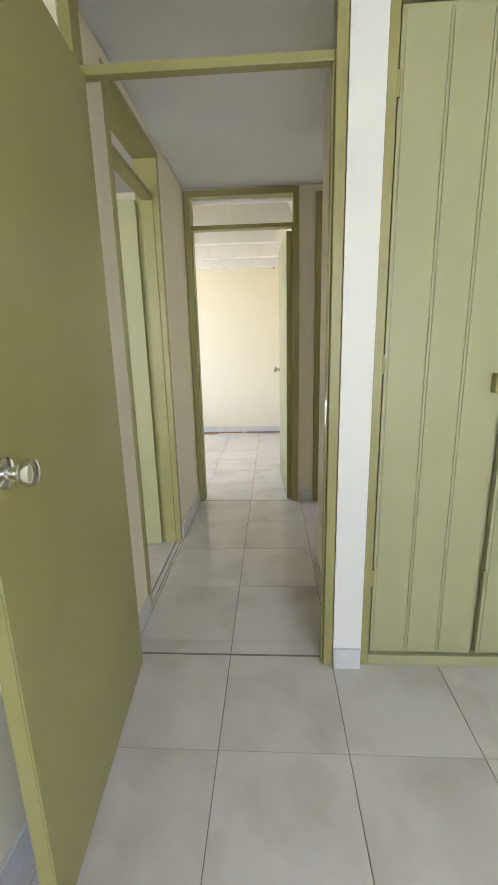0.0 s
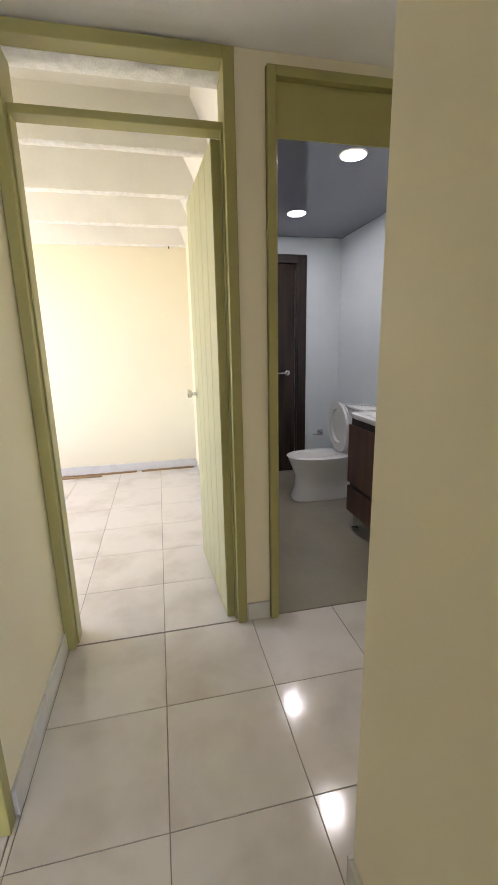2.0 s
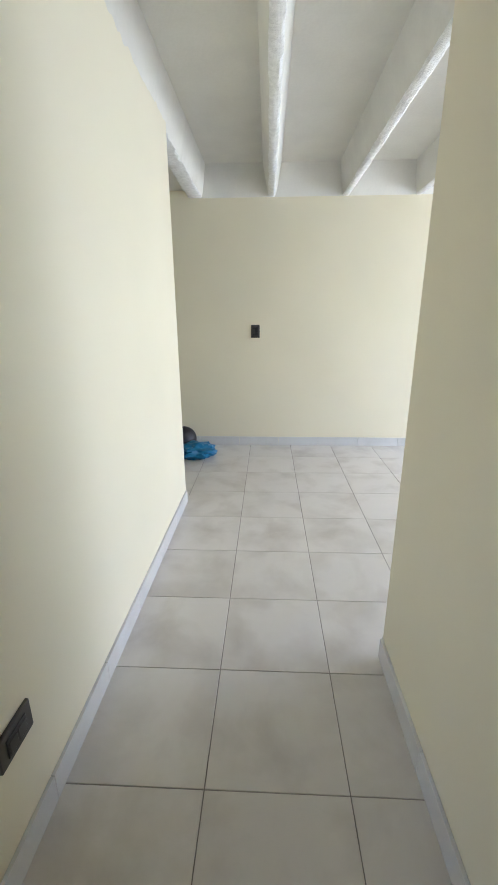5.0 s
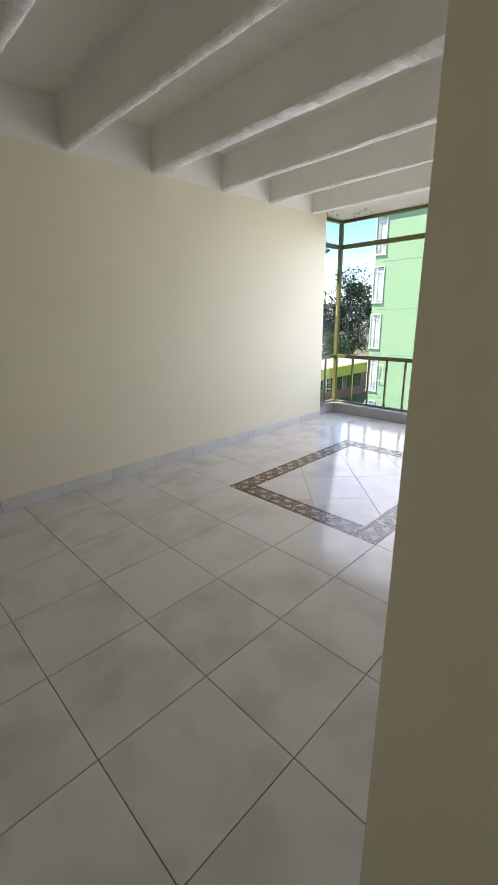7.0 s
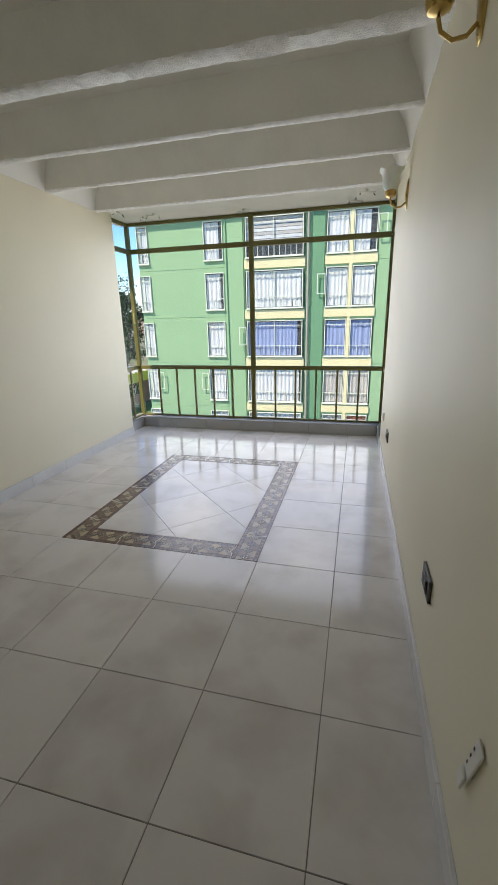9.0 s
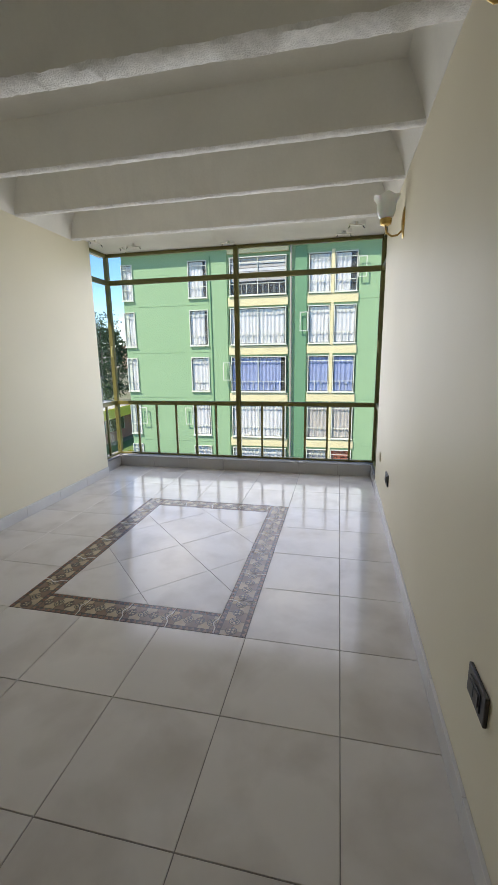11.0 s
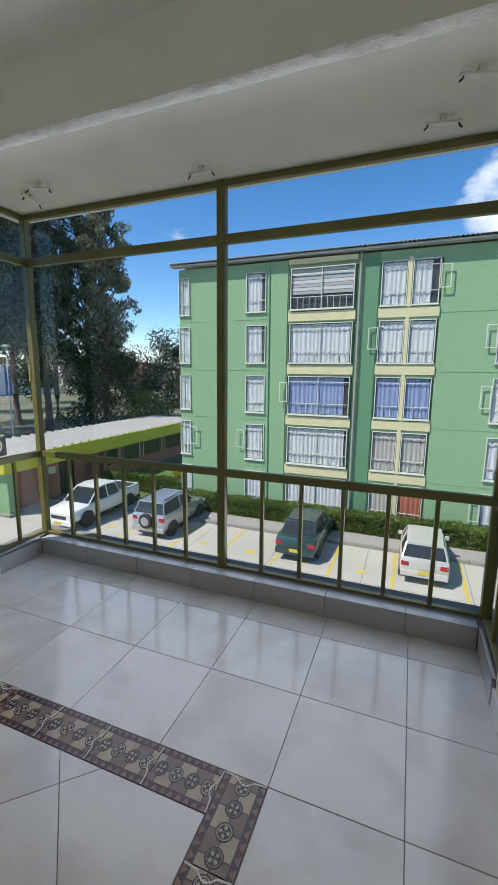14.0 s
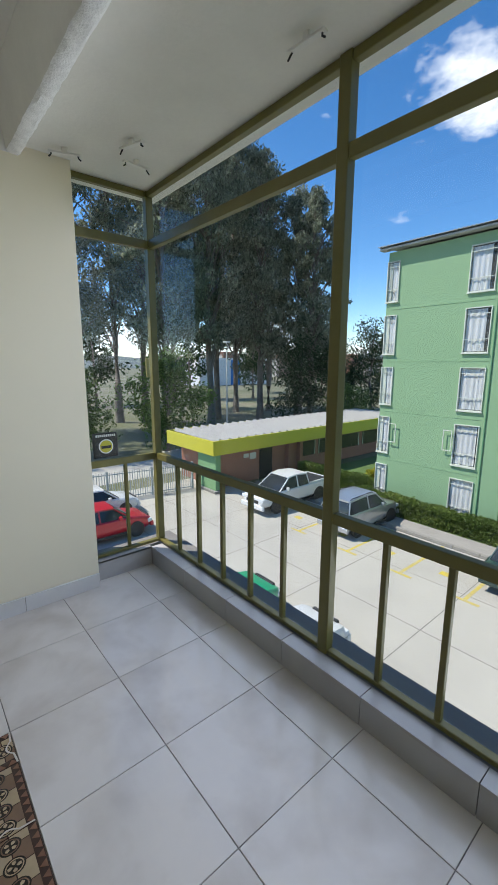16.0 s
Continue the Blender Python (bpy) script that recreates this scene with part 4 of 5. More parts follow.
YELLOWLEAF = leaf_mat("yellow shrub leaves", (0.35, 0.33, 0.02), (0.45, 0.42, 0.03))


def leaf_mesh(name, centres, size, material, droop=0.0, rng=None):
    """Small folded leaves, one island each, at the given centres."""
    n = len(centres)
    c = np.array(centres)
    d = rng.normal(size=(n, 3))
    d[:, 2] -= droop
    d /= np.linalg.norm(d, axis=1)[:, None]
    s = rng.normal(size=(n, 3))
    s -= (s * d).sum(1)[:, None] * d
    s /= np.linalg.norm(s, axis=1)[:, None]
    ln = size * rng.uniform(0.6, 1.4, n)[:, None]
    wd = ln * rng.uniform(0.28, 0.5, n)[:, None]
    up = np.cross(d, s) * wd * 0.35
    v = np.stack([c - d * ln / 2, c + s * wd / 2 + up, c + d * ln / 2, c - s * wd / 2 + up], 1).reshape(-1, 3)
    me = bpy.data.meshes.new(name)
    me.from_pydata(v.tolist(), [], np.arange(4 * n).reshape(-1, 4).tolist())
    me.materials.append(material)
    return me


def tree(name, x, y, h, crown_r, crown_h, leaves, size, material, label, seed, base=G, trunk_r=0.3, droop=0.4, blobs=24, lean=0.0, low=0.3, clump=1.0):
    rng = np.random.default_rng(seed)
    t = thing(name, label, "tree")
    top = Vector((x + lean, y + rng.uniform(-0.5, 0.5), base + h * 0.93))
    pts, rad = [], []
    for k in range(9):
        u = k / 8
        pts.append(Vector((x, y, base - 0.05)).lerp(top, u) + Vector((rng.uniform(-1, 1), rng.uniform(-1, 1), 0)) * 0.18 * min(1, u * 3))
        rad.append(trunk_r * (1 - 0.85 * u) * (1.35 if k == 0 else 1))
    bm = bmesh.new()
    add_tube(bm, pts, rad, 9)
    part("trunk", bm, BARK, t, "", True)
    centres = []
    z0 = base + h - crown_h
    for k in range(blobs):
        u = (k + rng.uniform(0, 1)) / blobs
        zc = z0 + crown_h * (low * 0.2 + (1 - low * 0.2) * u)
        env = crown_r * (math.sin(math.pi * min(1, 0.16 + 0.84 * u)) ** 0.7)
        a = rng.uniform(0, 2 * math.pi)
        rr = env * rng.uniform(0.25, 1.0)
        p0 = pts[0].lerp(top, min(0.97, max(0.15, (zc - base) / h - 0.10)))
        p1 = Vector((p0.x + rr * math.cos(a), p0.y + rr * math.sin(a), zc))
        if k % 2 == 0:
            bm = bmesh.new()
            mid = p0.lerp(p1, 0.55) + Vector((0, 0, 0.12 * (p1 - p0).length))
            add_tube(bm, [p0, mid, p1], [trunk_r * 0.28, trunk_r * 0.18, trunk_r * 0.05], 6)
            part("limb", bm, BARK, t, "", True)
        cnt = leaves // blobs
        br = crown_r * rng.uniform(0.26, 0.48) * clump
        g = rng.normal(size=(cnt, 3))
        g /= np.linalg.norm(g, axis=1)[:, None]
        g *= (rng.uniform(0.15, 1, cnt) ** 0.45)[:, None] * br * np.array([1, 1, 0.75])
        for s in range(4):
            m_ = slice(s * cnt // 4, (s + 1) * cnt // 4)
            g[m_] += rng.normal(size=3) * br * 0.45
        centres.append(g + np.array(p1))
    ob = new("crown", leaf_mesh("crown", np.concatenate(centres), size, material, droop, rng))
    ob.parent = t
    return t


EU = "tall grey-green eucalyptus tree with a bare trunk"
for k, (x, y, h, r, ch, lv) in enumerate(((47, -36, 38, 6.2, 29, 15000), (42, -31.5, 36, 5.6, 28, 13000), (52, -43, 37, 6.0, 28, 14000), (41, -25, 35, 5.8, 27, 12000), (57, -47, 35, 6, 26, 12000),
                                         (43, -40, 32, 5.0, 25, 13000), (41, -45, 28, 4.4, 21, 12000), (37, -43, 26.5, 4.0, 18, 10000), (52, -24.5, 40, 6.6, 29, 11000), (50, -14.5, 39, 6.6, 28, 11000), (62, -38, 36, 6, 25, 10000), (48, -4, 38, 6.5, 27, 8000), (55, -33, 37, 6, 28, 10000), (50, -27, 36, 6, 27, 10000), (48, -18, 34, 6, 25, 9000), (50, -48, 34, 5.5, 26, 10000))):
    tree("eucalyptus_tree", x, y, h, r, ch, int(lv * 1.15), 0.46, EUCA, EU, 100 + k, trunk_r=0.42, droop=1.1, blobs=80, clump=0.52)
tree("bushy_tree", 33.0, -20.6, 7.9, 3.1, 6.4, 8000, 0.30, BROAD, "round light green bushy tree behind the gatehouse", 11, trunk_r=0.16, blobs=26, low=0)
tree("bushy_tree", 35.5, -14.0, 6.6, 2.4, 5.2, 4500, 0.30, BROAD, "round light green bushy tree behind the gatehouse", 12, trunk_r=0.16, blobs=22, low=0)
tree("dark_tree", 36, -40.5, 9.6, 3.6, 8.6, 7000, 0.34, DEEP, "dense dark green tree beside the building", 13, trunk_r=0.2, blobs=30, low=0)
tree("dark_tree", 33, -43, 9.2, 3.4, 8.2, 6000, 0.34, DEEP, "dense dark green tree beside the building", 14, trunk_r=0.2, blobs=28, low=0)
tree("dark_tree", 29.5, -45, 11.0, 3.4, 8.2, 5000, 0.32, DEEP, "dense dark green tree beside the building", 15, trunk_r=0.2, blobs=28, low=0)
tree("bushy_tree", 27.0, -37.5, 4.8, 2.2, 4.0, 3500, 0.26, BROAD, "low green bush behind the gatehouse", 16, trunk_r=0.12, blobs=18, low=0)
for k, (x, y, h) in enumerate(((70, -62, 16), (76, -50, 17), (82, -75, 18), (66, -80, 15), (58, -95, 14), (75, -30, 17), (72, -12, 16), (48, -105, 13), (85, -100, 16))):
    tree("park_tree", x, y, h, 4.5, h * 0.75, 2200, 0.8, DEEP, "distant dark park tree", 40 + k, trunk_r=0.3, blobs=18, low=0)


def hedge(name, x0, x1, y0, y1, z1, material, label, seed, per=1500, size=0.15):
    rng = np.random.default_rng(seed)
    t = thing(name, label, "hedge")
    bm = bmesh.new()
    add_box(bm, x0 + 0.1, x1 - 0.1, y0 + 0.18, y1 - 0.2, G + 0.05, z1 - 0.25, bev=0.08)
    part("twigs", bm, DEEP, t)
    n = int(per * (x1 - x0))
    side = rng.uniform(0, 1, n)
    x = rng.uniform(x0, x1, n)
    wob = np.array([noise.noise(Vector((a * 1.3, seed, 0))) for a in x])
    y = np.where(side < 0.5, rng.uniform(y0, y1, n), np.where(side < 0.93, y1 - 0.12 + rng.normal(0, 0.06, n) + 0.08 * wob, y0 + 0.1))
    z = np.where(side < 0.5, z1 - 0.12 + rng.normal(0, 0.06, n) + 0.16 * wob, rng.uniform(G + 0.08, z1, n))
    ob = new("foliage", leaf_mesh("foliage", np.stack([x, y, z], 1), size, material, 0.0, rng))
    ob.parent = t
    return t


hedge("clipped_hedge", -9.0, 14.6, -22.05, -21.3, G + 1.0, HEDGE, "clipped green hedge along the footpath", 5)
hedge("clipped_hedge", 14.6, 20.2, -23.6, -22.9, G + 1.1, HEDGE, "clipped green hedge along the lawn", 6)
hedge("yellow_shrub", 15.2, 16.6, -26.2, -25.2, G + 0.9, YELLOWLEAF, "yellow leaved garden shrub", 7, 700)


# ---- apartment building opposite ----
block = thing("apartment_building", "five-storey green apartment block with cream-framed windows", "building", pose(0, 0, 0))
BF = -22.5
bm = bmesh.new()
add_box(bm, -14, 13.95, BF - 9, BF - 0.16, G, 6.55)
part("wall", bm, GREEN, block)
for x0, x1 in ((-14, -9.4), (-6.5, -5.2), (-4.1, -1.55), (-0.52, 1.70), (4.16, 5.12), (8.24, 9.38), (10.42, 13.58)):
    boxpart("wall_panel", (x0, x1, BF - 0.16, BF - 0.02, G, 6.55), GREEN, block)
for x0, x1 in ((-9.4, -6.5), (-5.2, -4.1), (-1.55, -0.52), (1.70, 4.16), (5.12, 8.24), (9.38, 10.42), (13.58, 14.2)):
    for k in range(6):
        z0 = 4.29 + 1.84 - 2.45 * k
        boxpart("wall_panel", (x0, x1, BF - 0.16, BF - 0.02, max(G, z0), z0 + 0.61 if k else 6.55), GREEN, block)
boxpart("wall_pier", (8.3, 9.25, BF - 0.02, BF + 0.035, G, 6.5), GREEN, block, 0.01)
boxpart("wall_pier", (4.2, 4.78, BF - 0.02, BF + 0.03, G, 6.5), GREEN2, block, 0.01)
for k in range(5):
    boxpart("band", (-14, 14.0, BF - 0.02, BF - 0.008, 3.93 - 2.45 * k, 3.955 - 2.45 * k), GREEN, block)
bm = bmesh.new()
rings = []
n = 340
for k in range(n + 1):
    x = -14.2 + 28.75 * k / n
    z = 6.78 + 0.035 * math.sin(2 * math.pi * (x / 0.177))
    rings.append([Vector((x, BF + 0.45, z)), Vector((x, BF - 9.4, z + 0.9)), Vector((x, BF - 9.4, z + 0.88)), Vector((x, BF + 0.45, z - 0.02))])
add_loft(bm, rings)
roof = part("roof", bm, ASBESTOS, block, "corrugated fibre cement roof", True)
boxpart("eaves_board", (-14.15, 14.5, BF - 0.02, BF + 0.38, 6.62, 6.70), ASBESTOS, block, 0.01)
bm = bmesh.new()
add_tube(bm, [(4.98, BF + 0.10, 6.6), (4.98, BF + 0.10, G)], 0.055, 10)
part("drainpipe", bm, mat("weathered grey pipe", (0.30, 0.29, 0.24), 0.7, var=0.1), block, "weathered grey drainpipe", True)
bm = bmesh.new()
add_tube(bm, [(9.2, BF + 0.06, 6.3), (9.15, BF + 0.06, G)], 0.03, 8)
part("drainpipe", bm, GREEN2, block, "", True)


def curtain(x0, x1, z0, z1, y, material, parent, seed):
    bm = bmesh.new()
    n = max(16, int((x1 - x0) / 0.035))
    top, bot = [], []
    for k in range(n + 1):
        x = x0 + (x1 - x0) * k / n
        d = 0.016 * math.sin(x * 31 + seed + 3.0 * noise.noise(Vector((x * 2.3, seed, 4)))) + 0.02 * noise.noise(Vector((x * 6, seed, 0)))
        top.append(bm.verts.new((x, y + d * 0.7, z1)))
        bot.append(bm.verts.new((x, y + d * 1.3, z0)))
    for k in range(n):
        bm.faces.new((top[k], top[k + 1], bot[k + 1], bot[k]))
    return part("curtain", bm, material, parent, "", True)


FACADE_GLASS = pane_glass("facade window glass", (0.93, 0.95, 0.95), 0.8)


def facade_window(x0, x1, z0, z1, y, drape, mull, seed, trim=WFRAME, open_side=0, blind=0.0, gap=0.0):
    w = new("window")
    w.parent = block
    # Flat sheet behind the glass; the room's shade is its near-black colour.
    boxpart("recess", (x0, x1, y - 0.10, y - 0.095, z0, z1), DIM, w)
    for a, b, c, d in ((x0, x0 + 0.036, z0, z1), (x1 - 0.036, x1, z0, z1), (x0 + 0.036, x1 - 0.036, z0, z0 + 0.036), (x0 + 0.036, x1 - 0.036, z1 - 0.036, z1)):
        boxpart("frame", (a, b, y - 0.09, y + 0.035, c, d), trim, w)
    for k in range(1, mull):
        x = x0 + (x1 - x0) * k / mull
        boxpart("mullion", (x - 0.015, x + 0.015, y - 0.02, y + 0.025, z0 + 0.036, z1 - 0.036), trim, w)
    for z in (z0 + 0.55, z1 - 0.26):
        boxpart("transom", (x0 + 0.05, x1 - 0.05, y - 0.012, y + 0.02, z - 0.013, z + 0.013), trim, w)
    nb = max(3, int((x1 - x0) / 0.28))
    for k in range(1, nb):
        x = x0 + 0.05 + (x1 - x0 - 0.1) * k / nb
        boxpart("rail_bar", (x - 0.009, x + 0.009, y - 0.008, y + 0.012, z0 + 0.05, z0 + 0.53), trim, w)
    g = boxpart("pane", (x0 + 0.036, x1 - 0.036, y - 0.03, y - 0.026, z0 + 0.036, z1 - 0.036), FACADE_GLASS, w)
    g.visible_shadow = False
    if blind:
        m_ = int((z1 - z0 - 0.1) * blind / 0.16)
        for k in range(m_):
            zz = z1 - 0.06 - 0.16 * k
            boxpart("blind_slat", (x0 + 0.06, x1 - 0.06, y - 0.065, y - 0.05, zz - 0.14, zz), DRAPE if k % 2 else DRAPE_T, w)
    else:
        curtain(x0 + 0.06 + gap, x1 - 0.06, z0 + 0.06, z1 - 0.07, y - 0.065, drape, w, seed)
    boxpart("sill", (x0 - 0.03, x1 + 0.03, y - 0.08, y + 0.07, z0 - 0.045, z0 - 0.002), trim, w)
    if open_side:
        xa = x0 - 0.42 if open_side < 0 else x1 + 0.02
        for a, b, c, d in ((xa, xa + 0.035, z0 + 0.6, z1 - 0.3), (xa + 0.365, xa + 0.40, z0 + 0.6, z1 - 0.3), (xa + 0.035, xa + 0.365, z0 + 0.6, z0 + 0.635), (xa + 0.035, xa + 0.365, z1 - 0.335, z1 - 0.3)):
            boxpart("casement_bar", (a, b, y + 0.10, y + 0.13, c, d), WFRAME, w)
    return w


for k in range(5):
    zb = 4.29 - 2.45 * k
    wide = (DRAPE, DRAPE, DRAPE_B, DRAPE, DRAPE)[k]
    dbl = (DRAPE, DRAPE, DRAPE_B, DRAPE_T, DRAPE_R)[k]
    facade_window(9.38, 10.42, zb, zb + 1.84, BF, DRAPE, 1, k + 1.3, open_side=(0, 0, 0, 1, 0)[k], gap=(0.18, 0.15, 0, 0.05, 0)[k])
    boxpart("bay", (5.12, 8.24, BF - 0.02, BF + 0.10, zb - 0.52, zb - 0.09), YCREAM, block, 0.01)
    facade_window(5.22, 8.14, zb, zb + 1.84, BF + 0.10, wide, 2, k + 2.7, open_side=(0, 0, 1, 0, 0)[k], blind=(0.68, 0, 0, 0, 0)[k], gap=(0, 0.03, 0.2, 0.1, 0)[k])
    boxpart("spandrel", (1.70, 4.16, BF - 0.02, BF + 0.05, zb - 0.50, zb - 0.09), YCREAM, block, 0.01)
    boxpart("window_pier", (2.86, 3.02, BF - 0.02, BF + 0.07, zb - 0.09, zb + 1.95), YCREAM, block, 0.01)
    facade_window(3.04, 4.10, zb, zb + 1.84, BF + 0.03, (dbl if k < 4 else DRAPE_T), 1, k + 4.1, open_side=(0, 1, 0, 0, 0)[k])
    facade_window(1.78, 2.84, zb, zb + 1.84, BF + 0.03, dbl, 1, k + 5.2, open_side=(-1, 0, 0, 0, 0)[k], gap=(0.25, 0, 0, 0, 0)[k])
    facade_window(-1.55, -0.52, zb, zb + 1.84, BF, DRAPE, 1, k + 6.6, open_side=(0, 1, 1, 0, 1)[k])
    facade_window(-5.2, -4.1, zb, zb + 1.84, BF, DRAPE, 1, k + 7.7)
    facade_window(-9.4, -6.5, zb, zb + 1.84, BF, DRAPE, 2, k + 8.8)
    facade_window(13.58, 14.22, zb, zb + 1.84, BF + 0.01, DRAPE, 1, k + 9.9, open_side=(0, 0, 0, -1, 0)[k])
    for a, b in ((BF - 0.62, BF - 0.02),):
        boxpart("corner_window", (13.96, 14.22, a, b, zb, zb + 1.84), WFRAME, block)
boxpart("bay_cap", (5.12, 8.24, BF - 0.02, BF + 0.16, 6.30, 6.52), YCREAM, block, 0.01)

# ---- gatehouse ----
gate = thing("gatehouse", "low terracotta gatehouse with a lime fascia and ribbed roof", "building", pose(0, 0, 0))
boxpart("wall", (21.6, 25.6, -36, -17.6, G, -3.6), BRICKWALL, gate)
boxpart("end_wall", (20.85, 22.6, -17.3, -16.95, G, -3.65), mat("gatehouse green wall", (0.20, 0.36, 0.17), 0.8, var=0.08), gate)
boxpart("base", (20.7, 22.7, -17.4, -16.8, G, G + 0.15), KERB, gate, 0.02)
for b in ((20.62, 25.8, -16.78, -16.66, -3.66, -2.84), (20.62, 20.74, -37, -16.78, -3.66, -2.84), (25.68, 25.8, -37, -16.78, -3.66, -2.84)):
    boxpart("fascia", b, LIME, gate, 0.015)
boxpart("soffit", (20.74, 25.68, -37, -16.78, -3.64, -3.56), WHITE, gate)
for k in range(30):
    y = -17.1 - 0.66 * k
    bm = bmesh.new()
    add_loft(bm, [[Vector((x, y, -3.0 + dz)), Vector((x, y - 0.10, -2.79 + dz)), Vector((x, y - 0.58, -2.98 + dz)), Vector((x, y - 0.62, -3.05 + dz))] for x, dz in ((20.78, 0.03), (25.6, 0.10))])
    part("roof_sheet", bm, mat("pale metal roof sheet", (0.40, 0.39, 0.37), 0.85, var=0.12, spec=0.2) if k == 0 else bpy.data.materials["pale metal roof sheet"], gate)
boxpart("door", (21.56, 21.6, -22.0, -20.9, G, -3.9), DARKWIN, gate)
boxpart("notice", (21.57, 21.6, -20.6, -20.1, -4.5, -4.1), WFRAME, gate)
boxpart("notice", (21.57, 21.6, -20.0, -19.6, -4.35, -4.1), WFRAME, gate)
for y0, y1 in ((-26.2, -24.8), (-28.6, -26.6), (-31.5, -29.0), (-34.6, -32.0)):
    wn_ = boxpart("window", (21.55, 21.6, y0, y1, -5.0, -3.95), DARKWIN, gate)
    for a, b in ((y0, y0 + 0.06), (y1 - 0.06, y1)):
        boxpart("window_frame", (21.53, 21.55, a, b, -5.0, -3.95), WFRAME, wn_)
for y in (-23.4, -24.5):
    boxpart("pier", (21.3, 21.6, y - 0.15, y + 0.15, G, -3.64), BRICKWALL, gate)

# ---- fence, lamp post, far things ----
def fence(name, a, b, h, n, material, label):
    f = thing(name, label, "fence")
    a, b = Vector(a), Vector(b)
    for z in (0.12, h - 0.12):
        bm = bmesh.new()
        add_tube(bm, [a + Vector((0, 0, z)), b + Vector((0, 0, z))], 0.03, 6)
        part("rail", bm, material, f)
    me = None
    for k in range(n + 1):
        p = a.lerp(b, k / n)
        if me is None:
            bm = bmesh.new()
            add_box(bm, -0.016, 0.016, -0.016, 0.016, 0.0, h)
            me = mesh_of("picket", bm, material)
        o = new("picket", me)
        o.location = p
        o.parent = f
    for k in range(5):
        p = a.lerp(b, k / 4)
        bm = bmesh.new()
        add_box(bm, p.x - 0.05, p.x + 0.05, p.y - 0.05, p.y + 0.05, p.z, p.z + h + 0.06)
        part("post", bm, material, f)
    return f


fence("metal_fence", (24.3, -7.0, G), (22.6, -16.5, G), 1.55, 72, IRON, "pale grey metal picket fence at the car park entrance")
fence("metal_fence", (25.0, 6.0, G), (24.3, -7.0, G), 1.55, 60, IRON, "pale grey metal picket fence at the car park entrance")
lamp = thing("street_lamp", "tall grey street lamp behind the gatehouse", "street lamp", pose(29.6, -24.4, G - 0.02))
bm = bmesh.new()
add_tube(bm, [(0, 0, 0), (0, 0, 4), (0, 0, 8.3), (-0.15, -0.12, 8.6), (-0.75, 0.7, 8.95)], [0.09, 0.075, 0.055, 0.045, 0.035], 10)
part("pole", bm, IRON, lamp, "", True)
boxpart("lamp_head", (-1.25, -0.65, 0.62, 0.85, 8.88, 9.02), IRON, lamp, 0.03)
far = thing("distant_block", "distant white building with a blue wall panel", "building", pose(0, 0, 0))
boxpart("wall", (118, 130, -112, -80, G, 3.4), WHITE, far)
boxpart("blue_panel", (117.8, 118, -97, -93, G, 2.8), mat("blue wall panel", (0.04, 0.22, 0.55), 0.6), far)
for k in range(7):
    boxpart("window", (117.85, 118, -111 + k * 2.1, -110 + k * 2.1, -1, 0.6), DARKWIN, far)
rng = np.random.default_rng(9)
HOUSE = [mat("far house wall " + n_, c_, 0.9, var=0.1, scale=0.3, fine=2) for n_, c_ in (("white", (0.5, 0.48, 0.44)), ("tan", (0.36, 0.27, 0.2)), ("brick", (0.3, 0.17, 0.12)))]
for k in range(26):
    x, y = 150 + rng.uniform(-20, 60), -190 + k * 3.2 - rng.uniform(0, 90)
    hz = rng.uniform(5, 10) + 4
    hs = thing("distant_house", "small distant hillside house", "house", group="hillside houses")
    boxpart("wall", (x, x + 8, y, y + 7, G, G + hz), HOUSE[k % 3], hs)
    boxpart("roof", (x - 0.3, x + 8.3, y - 0.3, y + 7.3, G + hz, G + hz + 0.5), BRICKWALL, hs)
bm = bmesh.new()
pts = []
for k in range(61):
    a = math.radians(-100 + k * 2.2)
    r = 700
    pts.append((Vector((r * math.cos(a), r * math.sin(a), G)), Vector((r * 1.5 * math.cos(a), r * 1.5 * math.sin(a), G + 26 + 18 * noise.noise(Vector((k * 0.17, 3, 0)))))))
lo = [bm.verts.new(p) for p, _ in pts]
hi = [bm.verts.new(q_) for _, q_ in pts]
for k in range(60):
    bm.faces.new((lo[k], lo[k + 1], hi[k + 1], hi[k]))
tagged(part("backdrop_hill", bm, mat("hazy far hillside", (0.12, 0.15, 0.14), 0.95, var=0.15, scale=0.02, fine=0.2, bump=0)), "hazy distant hillside", "hill", kind="structure")

# ---- own building's outer shell, seen only from outside ----
wall("wall_outer", [(-3.3, 5.4, -5.5, -5.42, G, -0.02), (5.2, 5.4, -4.76, 3.6, G, 2.7), (-3.3, 5.6, -5.42, 3.6, 2.62, 2.9)], GREEN, "green outer wall of the apartment house")


# ---- cars ----
TYRE = mat("black tyre rubber", (0.025, 0.025, 0.026), 0.8, var=0.05)
RIM = mat("alloy wheel", (0.55, 0.55, 0.56), 0.35, metal=1.0, var=0.03)
CARGLASS = mat("dark car glass", (0.03, 0.036, 0.04), 0.06, var=0.02, bump=0.0)
RED_LIGHT = mat("red tail lamp", (0.35, 0.02, 0.02), 0.15, var=0.02, bump=0.0)
CLEAR_LIGHT = mat("clear headlamp", (0.7, 0.72, 0.72), 0.1, var=0.02, bump=0.0)
PLATE_Y = mat("yellow number plate", (0.6, 0.45, 0.05), 0.5, var=0.03)
TRIM_B = mat("black car trim", (0.03, 0.03, 0.03), 0.5, var=0.05)


def paint(name, col, metal=0.3):
    m = mat(name, col, 0.32, metal=metal, var=0.02, scale=2, bump=0.0)
    m.node_tree.nodes["Principled BSDF"].inputs["Coat Weight"].default_value = 0.8
    m.node_tree.nodes["Principled BSDF"].inputs["Coat Roughness"].default_value = 0.05
    return m


